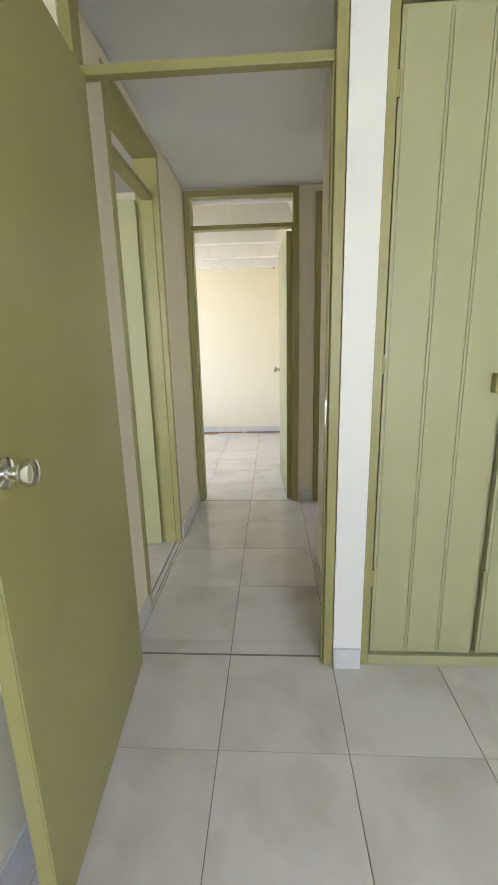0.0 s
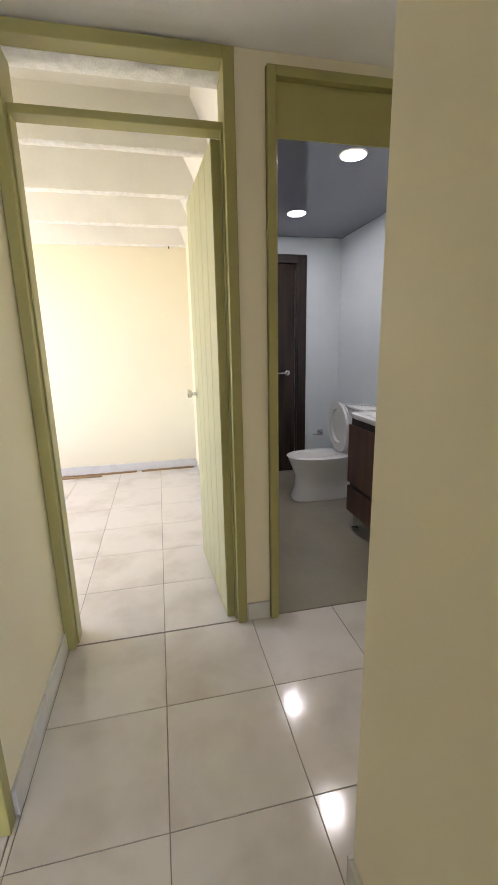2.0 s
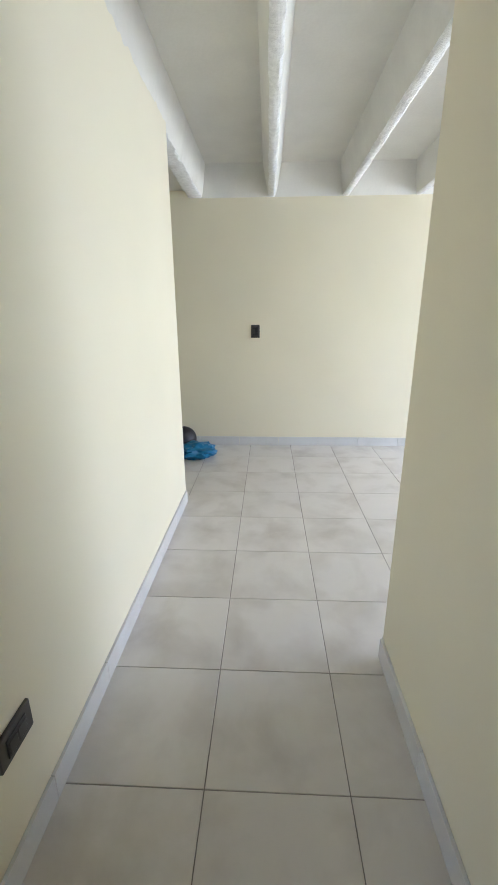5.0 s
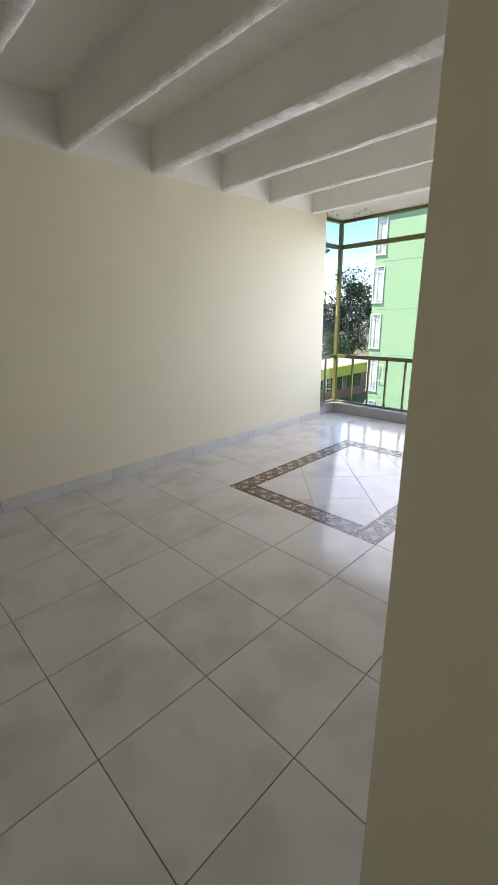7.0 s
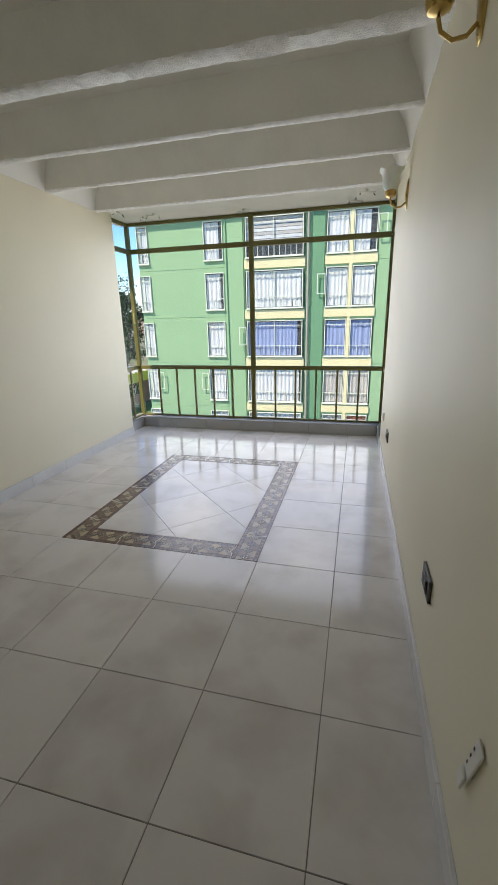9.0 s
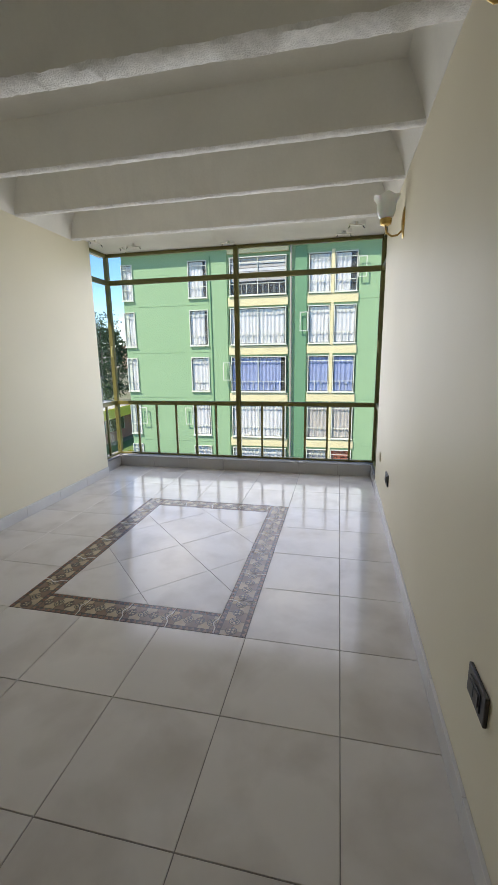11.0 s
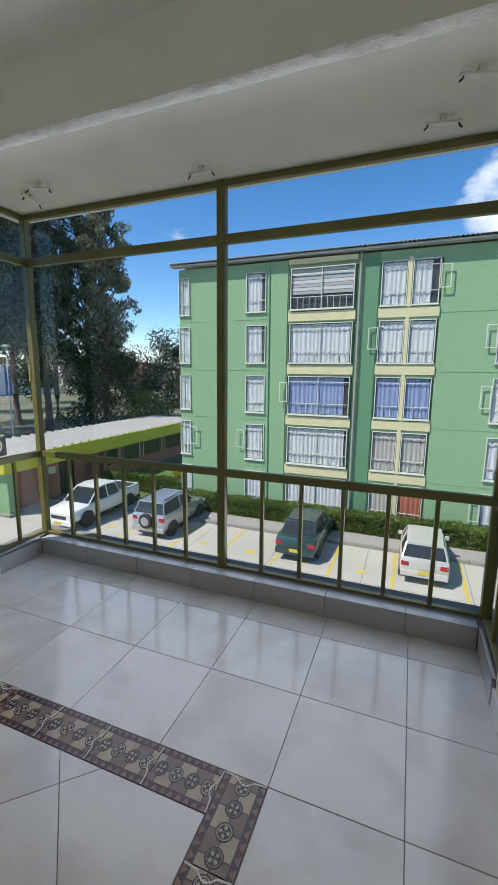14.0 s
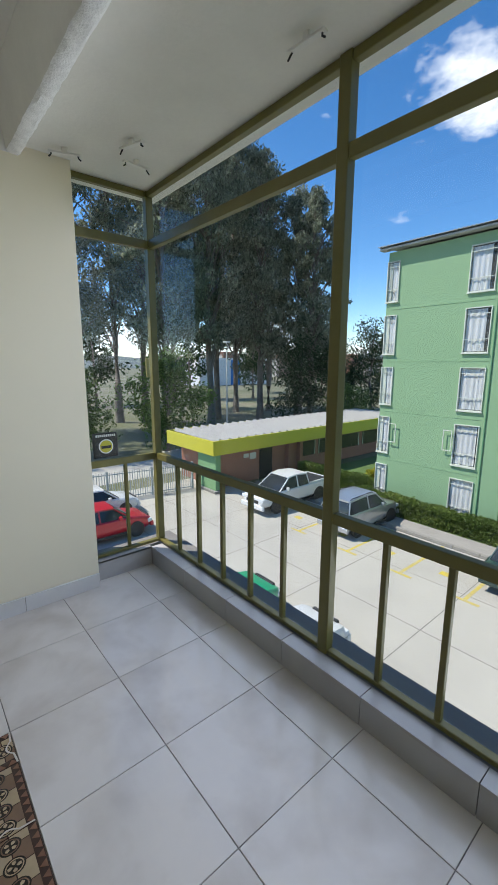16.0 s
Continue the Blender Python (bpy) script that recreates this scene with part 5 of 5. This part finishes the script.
def car(name, label, color, m, L, W, body, cabin, wheel_r, axles, spare=False, bed=None, rails=False):
    """body: stations (y, half width, z low, z high); cabin: stations (y, z belt, z roof, half width belt, half width roof). The nose points to +y."""
    c = thing(name, label, "car", m)
    w = W / 2
    bm = bmesh.new()
    rings = []
    for y, hw, zl, zh in body:
        zm = zl + (zh - zl) * 0.55
        rings.append([Vector((sx * a, y, z)) for sx, a, z in ((-1, hw * 0.86, zl), (-1, hw * 0.97, zl + 0.10), (-1, hw, zm), (-1, hw * 0.97, zh - 0.06), (-1, hw * 0.88, zh), (1, hw * 0.88, zh), (1, hw * 0.97, zh - 0.06), (1, hw, zm), (1, hw * 0.97, zl + 0.10), (1, hw * 0.86, zl))])
    add_loft(bm, rings)
    part("body", bm, color, c, "", True)
    bm = bmesh.new()
    rings = []
    for y, zb, zr, hb, hr in cabin:
        rings.append([Vector((-hb, y, zb)), Vector((-hr, y, zr)), Vector((-hr * 0.8, y, zr + 0.015)), Vector((hr * 0.8, y, zr + 0.015)), Vector((hr, y, zr)), Vector((hb, y, zb))])
    add_loft(bm, rings)
    part("windows", bm, CARGLASS, c, "dark tinted car windows", True)
    bm = bmesh.new()
    top = [s for s in cabin if s[2] - s[1] > 0.3]
    rings = []
    for y, zb, zr, hb, hr in [(top[0][0] - 0.06, *top[0][1:])] + top + [(top[-1][0] + 0.06, *top[-1][1:])]:
        rings.append([Vector((-hr - 0.02, y, zr - 0.04)), Vector((-hr - 0.005, y, zr + 0.02)), Vector((-hr * 0.7, y, zr + 0.04)), Vector((hr * 0.7, y, zr + 0.04)), Vector((hr + 0.005, y, zr + 0.02)), Vector((hr + 0.02, y, zr - 0.04))])
    add_loft(bm, rings)
    part("roof", bm, color, c, "", True)
    first, last = cabin[0], cabin[-1]
    n_mid = [s for s in top[1:-1]]
    for sx in (-1, 1):
        for lo_s, hi_s in ((first, top[0]), (last, top[-1])) + tuple((s, s) for s in n_mid):
            bm = bmesh.new()
            add_tube(bm, [(sx * (lo_s[3] + 0.005), lo_s[0], lo_s[1] - 0.02), (sx * (hi_s[4] + 0.012), hi_s[0], hi_s[2])], 0.035, 6)
            part("pillar", bm, color, c)
        if rails:
            bm = bmesh.new()
            add_tube(bm, [(sx * top[0][4] * 0.92, top[0][0] + 0.1, top[0][2] + 0.04), (sx * top[0][4] * 0.92, top[0][0] + 0.2, top[0][2] + 0.09), (sx * top[-1][4] * 0.92, top[-1][0] - 0.2, top[-1][2] + 0.09), (sx * top[-1][4] * 0.92, top[-1][0] - 0.1, top[-1][2] + 0.04)], 0.018, 6)
            part("roof_rail", bm, TRIM_B, c)
        boxpart("mirror", (sx * (w + 0.02) - 0.08, sx * (w + 0.02) + 0.08, last[0] - 0.55, last[0] - 0.42, last[1] + 0.02, last[1] + 0.16), color, c, 0.02)
        for ya in axles:
            wh = new("wheel")
            wh.parent = c
            q = pose(sx * (w - 0.11), ya, wheel_r, 0, 90, 0)
            bm = bmesh.new()
            add_lathe(bm, [(wheel_r * 0.62, -0.10), (wheel_r * 0.94, -0.10), (wheel_r, -0.06), (wheel_r, 0.06), (wheel_r * 0.94, 0.10), (wheel_r * 0.62, 0.10)], q, 24)
            part("tyre", bm, TYRE, wh, "", True)
            bm = bmesh.new()
            add_lathe(bm, [(wheel_r * 0.6, sx * 0.06), (wheel_r * 0.6, sx * 0.102), (wheel_r * 0.54, sx * 0.096), (wheel_r * 0.2, sx * 0.11), (0.02, sx * 0.112)], q, 20)
            part("rim", bm, RIM, wh, "", True)
            bm = bmesh.new()
            add_lathe(bm, [(wheel_r * 1.12, -0.02), (wheel_r * 1.12, 0.02), (wheel_r * 0.5, 0.02)], pose(sx * (w - 0.015), ya, wheel_r + 0.02, 0, 90, 0), 22)
            part("wheel_arch", bm, TRIM_B, c, "", True)
        y0, y1 = body[0][0], body[-1][0]
        boxpart("tail_lamp", (sx * (w - 0.20) - 0.13, sx * (w - 0.20) + 0.13, y0 - 0.012, y0 + 0.2, body[1][3] - 0.30, body[1][3] - 0.13), RED_LIGHT, c, 0.02)
        boxpart("headlamp", (sx * (w - 0.24) - 0.16, sx * (w - 0.24) + 0.16, y1 - 0.22, y1 + 0.012, body[-2][3] - 0.28, body[-2][3] - 0.12), CLEAR_LIGHT, c, 0.03)
        boxpart("sill_trim", (sx * w - 0.015, sx * w + 0.015, axles[0] + 0.4, axles[1] - 0.4, 0.24, 0.34), TRIM_B, c, 0.01)
    boxpart("bumper", (-w * 0.93, w * 0.93, y0 - 0.07, y0 + 0.08, 0.30, 0.52), color if name != "pickup_truck" else TRIM_B, c, 0.03)
    boxpart("bumper", (-w * 0.93, w * 0.93, y1 - 0.08, y1 + 0.07, 0.28, 0.50), color, c, 0.03)
    boxpart("grille", (-w * 0.5, w * 0.5, y1 - 0.1, y1 + 0.02, 0.56, 0.72), TRIM_B, c, 0.02)
    boxpart("number_plate", (-0.2, 0.2, y0 - 0.085, y0 - 0.06, 0.42, 0.55), PLATE_Y, c)
    boxpart("number_plate", (-0.2, 0.2, y1 + 0.06, y1 + 0.085, 0.34, 0.47), PLATE_Y, c)
    if spare:
        q = pose(-0.05, y0 - 0.10, 0.80, 90)
        bm = bmesh.new()
        add_lathe(bm, [(0.2, -0.09), (0.31, -0.09), (0.335, -0.04), (0.335, 0.04), (0.31, 0.09), (0.2, 0.09)], q, 24)
        part("spare_wheel", bm, TYRE, c, "", True)
        bm = bmesh.new()
        add_lathe(bm, [(0.2, 0.085), (0.2, 0.098), (0.02, 0.105)], q, 20)
        part("spare_rim", bm, RIM, c, "", True)
    if bed:
        boxpart("cargo_bed", (-w * 0.84, w * 0.84, bed[0], bed[1], bed[2] - 0.02, bed[2] + 0.006), TRIM_B, c)
        for sx in (-1, 1):
            boxpart("bed_rail", (sx * w * 0.88 - 0.045, sx * w * 0.88 + 0.045, bed[0], bed[1], bed[2] - 0.03, bed[2] + 0.05), color, c, 0.01)
        boxpart("tailgate", (-w * 0.9, w * 0.9, bed[0] - 0.06, bed[0] + 0.01, bed[2] - 0.4, bed[2] + 0.04), color, c, 0.015)
    return c


SEDAN = ([(-2.1, 0.72, 0.34, 0.80), (-2.0, 0.80, 0.26, 0.93), (-1.45, 0.84, 0.22, 0.96), (0, 0.85, 0.20, 0.94), (1.0, 0.84, 0.22, 0.90), (1.85, 0.78, 0.25, 0.76), (2.05, 0.66, 0.32, 0.66)],
         [(-1.62, 0.92, 0.95, 0.70, 0.66), (-1.05, 0.93, 1.36, 0.77, 0.58), (-0.2, 0.93, 1.40, 0.78, 0.59), (0.35, 0.92, 1.36, 0.77, 0.57), (1.05, 0.88, 0.92, 0.74, 0.68)])
HATCH = ([(-1.85, 0.74, 0.34, 0.84), (-1.78, 0.80, 0.26, 0.95), (-1.2, 0.83, 0.22, 0.96), (0, 0.84, 0.20, 0.94), (0.9, 0.83, 0.22, 0.90), (1.75, 0.76, 0.25, 0.74), (1.95, 0.64, 0.32, 0.64)],
         [(-1.74, 0.93, 0.97, 0.72, 0.68), (-1.38, 0.93, 1.34, 0.76, 0.60), (-0.3, 0.93, 1.40, 0.77, 0.60), (0.3, 0.92, 1.36, 0.76, 0.57), (1.0, 0.88, 0.92, 0.73, 0.66)])
SUV = ([(-1.85, 0.78, 0.42, 0.98), (-1.80, 0.84, 0.34, 1.10), (-1.2, 0.88, 0.30, 1.10), (0, 0.88, 0.28, 1.08), (0.85, 0.87, 0.30, 1.05), (1.85, 0.80, 0.34, 0.92), (2.1, 0.66, 0.42, 0.78)],
       [(-1.76, 1.07, 1.12, 0.75, 0.72), (-1.55, 1.08, 1.58, 0.79, 0.62), (-0.4, 1.08, 1.66, 0.81, 0.64), (0.3, 1.07, 1.60, 0.80, 0.61), (1.0, 1.03, 1.07, 0.77, 0.70)])
PICK = ([(-2.5, 0.78, 0.50, 1.05), (-2.45, 0.84, 0.42, 1.10), (-1.2, 0.87, 0.38, 1.10), (0, 0.88, 0.36, 1.08), (1.1, 0.87, 0.38, 1.06), (2.2, 0.80, 0.40, 0.96), (2.45, 0.68, 0.46, 0.82)],
        [(-0.82, 1.08, 1.12, 0.78, 0.74), (-0.72, 1.08, 1.62, 0.80, 0.64), (0.05, 1.08, 1.68, 0.81, 0.65), (0.55, 1.07, 1.62, 0.80, 0.62), (1.35, 1.04, 1.08, 0.77, 0.70)])
WHITE_P = paint("white car paint", (0.72, 0.72, 0.70), 0.0)
SILVER = paint("silver car paint", (0.46, 0.47, 0.48), 0.6)
TEAL = paint("dark green car paint", (0.018, 0.05, 0.05), 0.2)
PEARL = paint("pale silver car paint", (0.60, 0.58, 0.53), 0.3)
RED_P = paint("red car paint", (0.52, 0.015, 0.025), 0.1)
GREEN_P = paint("bright green car paint", (0.02, 0.40, 0.20), 0.1)
car("pickup_truck", "white double-cab pickup truck parked by the gatehouse", WHITE_P, pose(17.2, -19.0, G), 5, 1.76, *PICK, 0.37, (-1.55, 1.55), bed=(-2.42, -0.85, 1.10))
car("compact_suv", "silver compact suv with a spare wheel on its tailgate", SILVER, pose(12.95, -19.3, G, 0, 0, 180), 4, 1.76, *SUV, 0.34, (-1.2, 1.3), spare=True, rails=True)
car("sedan_car", "dark green saloon car parked nose to the hedge", TEAL, pose(6.35, -19.75, G, 0, 0, 180), 4.2, 1.68, *SEDAN, 0.30, (-1.25, 1.3))
car("hatchback_car", "pale silver older hatchback car parked nose in", PEARL, pose(1.72, -19.45, G, 0, 0, 180), 3.8, 1.66, *HATCH, 0.29, (-1.15, 1.2))
car("hatchback_car", "red hatchback car parked near the fence", RED_P, pose(19.05, -9.75, G, 0, 0, 180), 3.8, 1.68, *HATCH, 0.30, (-1.15, 1.2))
car("sedan_car", "white saloon car parked near the fence", WHITE_P, pose(21.7, -10.3, G, 0, 0, 180), 4.2, 1.7, *SEDAN, 0.30, (-1.25, 1.3))
car("hatchback_car", "bright green car below the window", GREEN_P, pose(11.2, -10.0, G, 0, 0, 180), 3.8, 1.66, *HATCH, 0.29, (-1.15, 1.2))
car("hatchback_car", "white car below the window", WHITE_P, pose(8.8, -10.0, G, 0, 0, 180), 3.8, 1.66, *HATCH, 0.29, (-1.15, 1.2))
sign = thing("rental_sign", "black rental sign with a round yellow-green badge on the glass", "sign")
boxpart("sheet", (5.060, 5.064, -4.99, -4.835, 0.765, 0.92), BLACK, sign)
bm = bmesh.new()
add_lathe(bm, [(0.045, 0), (0.045, 0.002), (0.001, 0.002)], pose(5.060, -4.915, 0.835, 0, -90, 0))
part("badge_ring", bm, WHITE, sign)
bm = bmesh.new()
add_lathe(bm, [(0.038, 0), (0.038, 0.001), (0.001, 0.001)], pose(5.0578, -4.915, 0.835, 0, -90, 0))
part("badge", bm, LIME, sign)
boxpart("badge_bar", (5.0555, 5.0565, -4.945, -4.885, 0.823, 0.840), BLACK, sign)
for k in range(10):
    boxpart("digit_bar", (5.058, 5.0598, -4.975 + k * 0.0125, -4.967 + k * 0.0125, 0.895, 0.909), WHITE, sign)


# ---- skirting and floor tiles ----

def skirting(name, runs, label):
    b = tagged(new(name), label, "skirting", kind="structure")
    for axis, at, face, a, c in runs:
        n = max(1, round((c - a) / T))
        for k in range(n):
            p0, p1 = a + (c - a) * k / n + 0.001, a + (c - a) * (k + 1) / n - 0.001
            q0, q1 = (at, at + 0.012) if face > 0 else (at - 0.012, at)
            box = (p0, p1, q0, q1, 0.0, 0.088) if axis == 'x' else (q0, q1, p0, p1, 0.0, 0.088)
            boxpart("tile", box, SKIRT, b, 0.002)
    return b


skirting("baseboard_hall", [('y', -0.43, 1, -0.69, -0.012), ('x', 0.0, -1, 0.395, 0.505), ('x', 0.0, -1, 1.235, 3.55), ('x', -1.045, 1, 0.42, 2.165), ('y', 0.432, -1, -1.68, -1.045), ('y', -0.43, 1, -1.685, -1.465), ('y', 3.556, 1, 0.0, 0.12), ('x', -1.80, -1, 0.416, 0.520)], "grey marbled tile skirting of hall and corridor")
skirting("baseboard_living", [('y', 2.165, 1, -4.80, -1.045), ('y', 4.945, -1, -4.78, 1.74), ('x', 1.75, -1, 3.56, 4.93)], "grey marbled tile skirting of the living room")
skirting("baseboard_rooms", [('x', 2.75, -1, -2.6, 0.40), ('y', 0.40, -1, 0.86, 2.73), ('y', -0.462, 1, -5.17, -1.81), ('x', 0.0, -1, -3.0, -0.59)], "grey marbled tile skirting of the bedrooms")
TM = {}


def tile_mesh(w, d):
    key = (round(w, 3), round(d, 3))
    if key not in TM:
        bm = bmesh.new()
        c = 0.0012
        add_loft(bm, [[Vector((sx * (w / 2 - i), sy * (d / 2 - i), z)) for sx, sy in ((-1, -1), (1, -1), (1, 1), (-1, 1))] for i, z in ((0, -0.004), (0, -c), (c, 0.0))])
        TM[key] = mesh_of("tile", bm, TILE)
    return TM[key]


def lay(x0, x1, y0, y1, ox=0.0, oy=0.0, skip=None, g=0.0013, gy=0.0013):
    """Square tiles on a grid through (ox, oy), cut at the edges of the field."""
    for i in range(math.floor((x0 - ox) / T - 1e-6), math.ceil((x1 - ox) / T)):
        for j in range(math.floor((y0 - oy) / T - 1e-6), math.ceil((y1 - oy) / T)):
            a, b = max(x0, ox + i * T), min(x1, ox + (i + 1) * T)
            c, d = max(y0, oy + j * T), min(y1, oy + (j + 1) * T)
            if b - a < 0.015 or d - c < 0.015 or (skip and skip(i, j)):
                continue
            o = new("tile", tile_mesh(b - a - 2 * g, d - c - 2 * gy))
            o.location = ((a + b) / 2, (c + d) / 2, 0)
            o.parent = floor


lay(5 * T, 5.012, -5.172, 1.75, skip=lambda i, j: 7 <= i <= 9 and -10 <= j <= -7)
lay(-0.43, 5 * T, -3 * T, 0.0)
lay(-0.43, 0.5, -1.745, -3 * T, gy=0.0008)
lay(-2.6, 0.40, 0.0, 2.75)
lay(-0.462, 2.04, -5.18, -1.745, oy=-1.745, gy=0.0007)
lay(-3.0, -0.58, -5.18, -1.751, ox=-0.432, oy=-0.7)
lay(-3.0, -0.432, -1.751, 0.0, ox=-0.432, oy=-0.7)

# patterned tile border and the diagonal field inside it
RX0, RX1, RY0, RY1, RB = 7 * T, 10 * T, -10 * T, -6 * T, 0.15
DB = mat("dark brown glaze", (0.045, 0.022, 0.017), 0.22, var=0.12, scale=18, fine=90, bump=0.02)
B1 = mat("taupe glaze", (0.18, 0.11, 0.07), 0.22, var=0.15, scale=14, fine=70, bump=0.02, rand=0.1)
B2 = mat("rust brown glaze", (0.20, 0.095, 0.06), 0.22, var=0.15, scale=14, fine=70, bump=0.02, rand=0.1)
B3 = mat("pale sand glaze", (0.38, 0.29, 0.18), 0.22, var=0.15, scale=14, fine=70, bump=0.02, rand=0.1)
INK = mat("black-brown glaze line", (0.018, 0.012, 0.010), 0.25, var=0.1, bump=0.0)
LINE = mat("pale glaze line", (0.55, 0.50, 0.44), 0.3, var=0.1, bump=0.0)
border = tagged(new("floor_border"), "brown patterned listello border set into the floor", "floor border", kind="structure")


def motif(parent, m, tag):
    """One listello tile 0.277 long with four medallions; m places it, x along its length."""
    ln, wd = 0.2767, RB
    def pc(nm, pts, z0, z1, material):
        bm = bmesh.new()
        add_loft(bm, [[m @ Vector((x, y, z)) for x, y in pts] for z in (z0, z1)])
        o = part(nm, bm, material, tile)
        return o
    def rect(x0, x1, y0, y1):
        return [(x0, y0), (x1, y0), (x1, y1), (x0, y1)]
    bm = bmesh.new()
    add_loft(bm, [[m @ Vector((x, y, z)) for x, y in rect(0.001, ln - 0.001, -wd / 2 + 0.001, wd / 2 - 0.001)] for z in (-0.004, -0.0005)])
    tile = part("tile", bm, DB, parent)
    step = ln / 4
    for s in (-1, 1):
        for k in range(8):
            x = k * ln / 8
            pc("triangle", [(x + 0.003, s * 0.071), (x + ln / 8 - 0.003, s * 0.071), (x + ln / 16, s * 0.052)][::s], -0.0005, 0.0001, B2)
        for k in range(5):
            x0, x1 = max(0.002, (k - 0.5) * step + 0.0016), min(ln - 0.002, (k + 0.5) * step - 0.0016)
            pc("field", rect(x0, x1, *sorted((s * 0.0016, s * 0.049))), -0.0005, 0.0001, (B3, B1)[(k + (s > 0)) % 2])
    for k in range(4):
        cx_ = (k + 0.5) * step
        ci = lambda r, n=18: [(cx_ + r * math.cos(2 * math.pi * q / n), r * math.sin(2 * math.pi * q / n)) for q in range(n)]
        pc("medallion", ci(0.028), -0.0005, 0.0004, INK)
        pc("medallion", ci(0.0235), 0.0003, 0.0006, (B3, B1)[k % 2])
        pc("medallion", ci(0.020), 0.0005, 0.0008, INK)
        for q in range(4):
            a = math.pi / 2 * q + (math.pi / 4 if k % 2 else 0)
            c_, s_ = math.cos(a), math.sin(a)
            pet = [(0.004, 0), (0.010, 0.0055), (0.017, 0.004), (0.017, -0.004), (0.010, -0.0055)]
            pc("petal", [(cx_ + u * c_ - v * s_, u * s_ + v * c_) for u, v in pet], 0.0007, 0.001, B3)
    arc = [(0.0, -0.072), (0.004, -0.03)] + [(0.004 + 0.018 * math.sin(math.pi * q / 8), -0.03 + 0.06 * q / 8) for q in range(1, 8)] + [(0.004, 0.03), (0.0, 0.072)]
    back = [(x + 0.006, y) for x, y in arc[::-1]]
    bm = bmesh.new()
    for (p, q), (r, s) in zip(zip(arc, arc[1:]), zip(back[::-1], back[::-1][1:])):
        add_loft(bm, [[m @ Vector((x, y, z)) for x, y in (p, q, s, r)] for z in (0.0004, 0.0011)])
    part("arc_line", bm, LINE, tile)


for k in range(6):
    for xx, tg in ((RX0 + RB / 2, 0), (RX1 - RB / 2, 1)):
        motif(border, pose(xx, RY0 + k * (RY1 - RY0) / 6, 0, 0, 0, 90), k + tg)
for k in range(4):
    for yy in (RY0 + RB / 2, RY1 - RB / 2):
        u = (RX1 - RX0 - 2 * RB) / 4
        motif(border, pose(RX0 + RB + u * k, yy, 0) @ Matrix.Diagonal((u / 0.2767, 1, 1, 1)), k)
IX0, IX1, IY0, IY1 = RX0 + RB, RX1 - RB, RY0 + RB, RY1 - RB


def clip(poly, ax, lim, keep_less):
    out = []
    for p, q in zip(poly, poly[1:] + poly[:1]):
        pi, qi = (p[ax] <= lim) == keep_less, (q[ax] <= lim) == keep_less
        if pi:
            out.append(p)
        if pi != qi:
            t_ = (lim - p[ax]) / (q[ax] - p[ax])
            out.append((p[0] + t_ * (q[0] - p[0]), p[1] + t_ * (q[1] - p[1])))
    return out


hd = T / math.sqrt(2)
for i in range(-6, 7):
    for j in range(-6, 7):
        cx_, cy_ = 3.54 + (i + j + 1) * hd, -3.32 + (j - i) * hd
        r = hd - 0.0022
        poly = [(cx_ + r, cy_), (cx_, cy_ + r), (cx_ - r, cy_), (cx_, cy_ - r)]
        for ax, lim, less in ((0, IX1 - 0.002, True), (0, IX0 + 0.002, False), (1, IY1 - 0.002, True), (1, IY0 + 0.002, False)):
            poly = clip(poly, ax, lim, less) if poly else poly
        area = abs(sum(p[0] * q[1] - q[0] * p[1] for p, q in zip(poly, poly[1:] + poly[:1]))) / 2 if len(poly) > 2 else 0
        if area > 2e-4:
            bm = bmesh.new()
            add_loft(bm, [[Vector((x, y, z)) for x, y in poly] for z in (-0.004, 0.0)])
            part("tile", bm, TILE, floor)
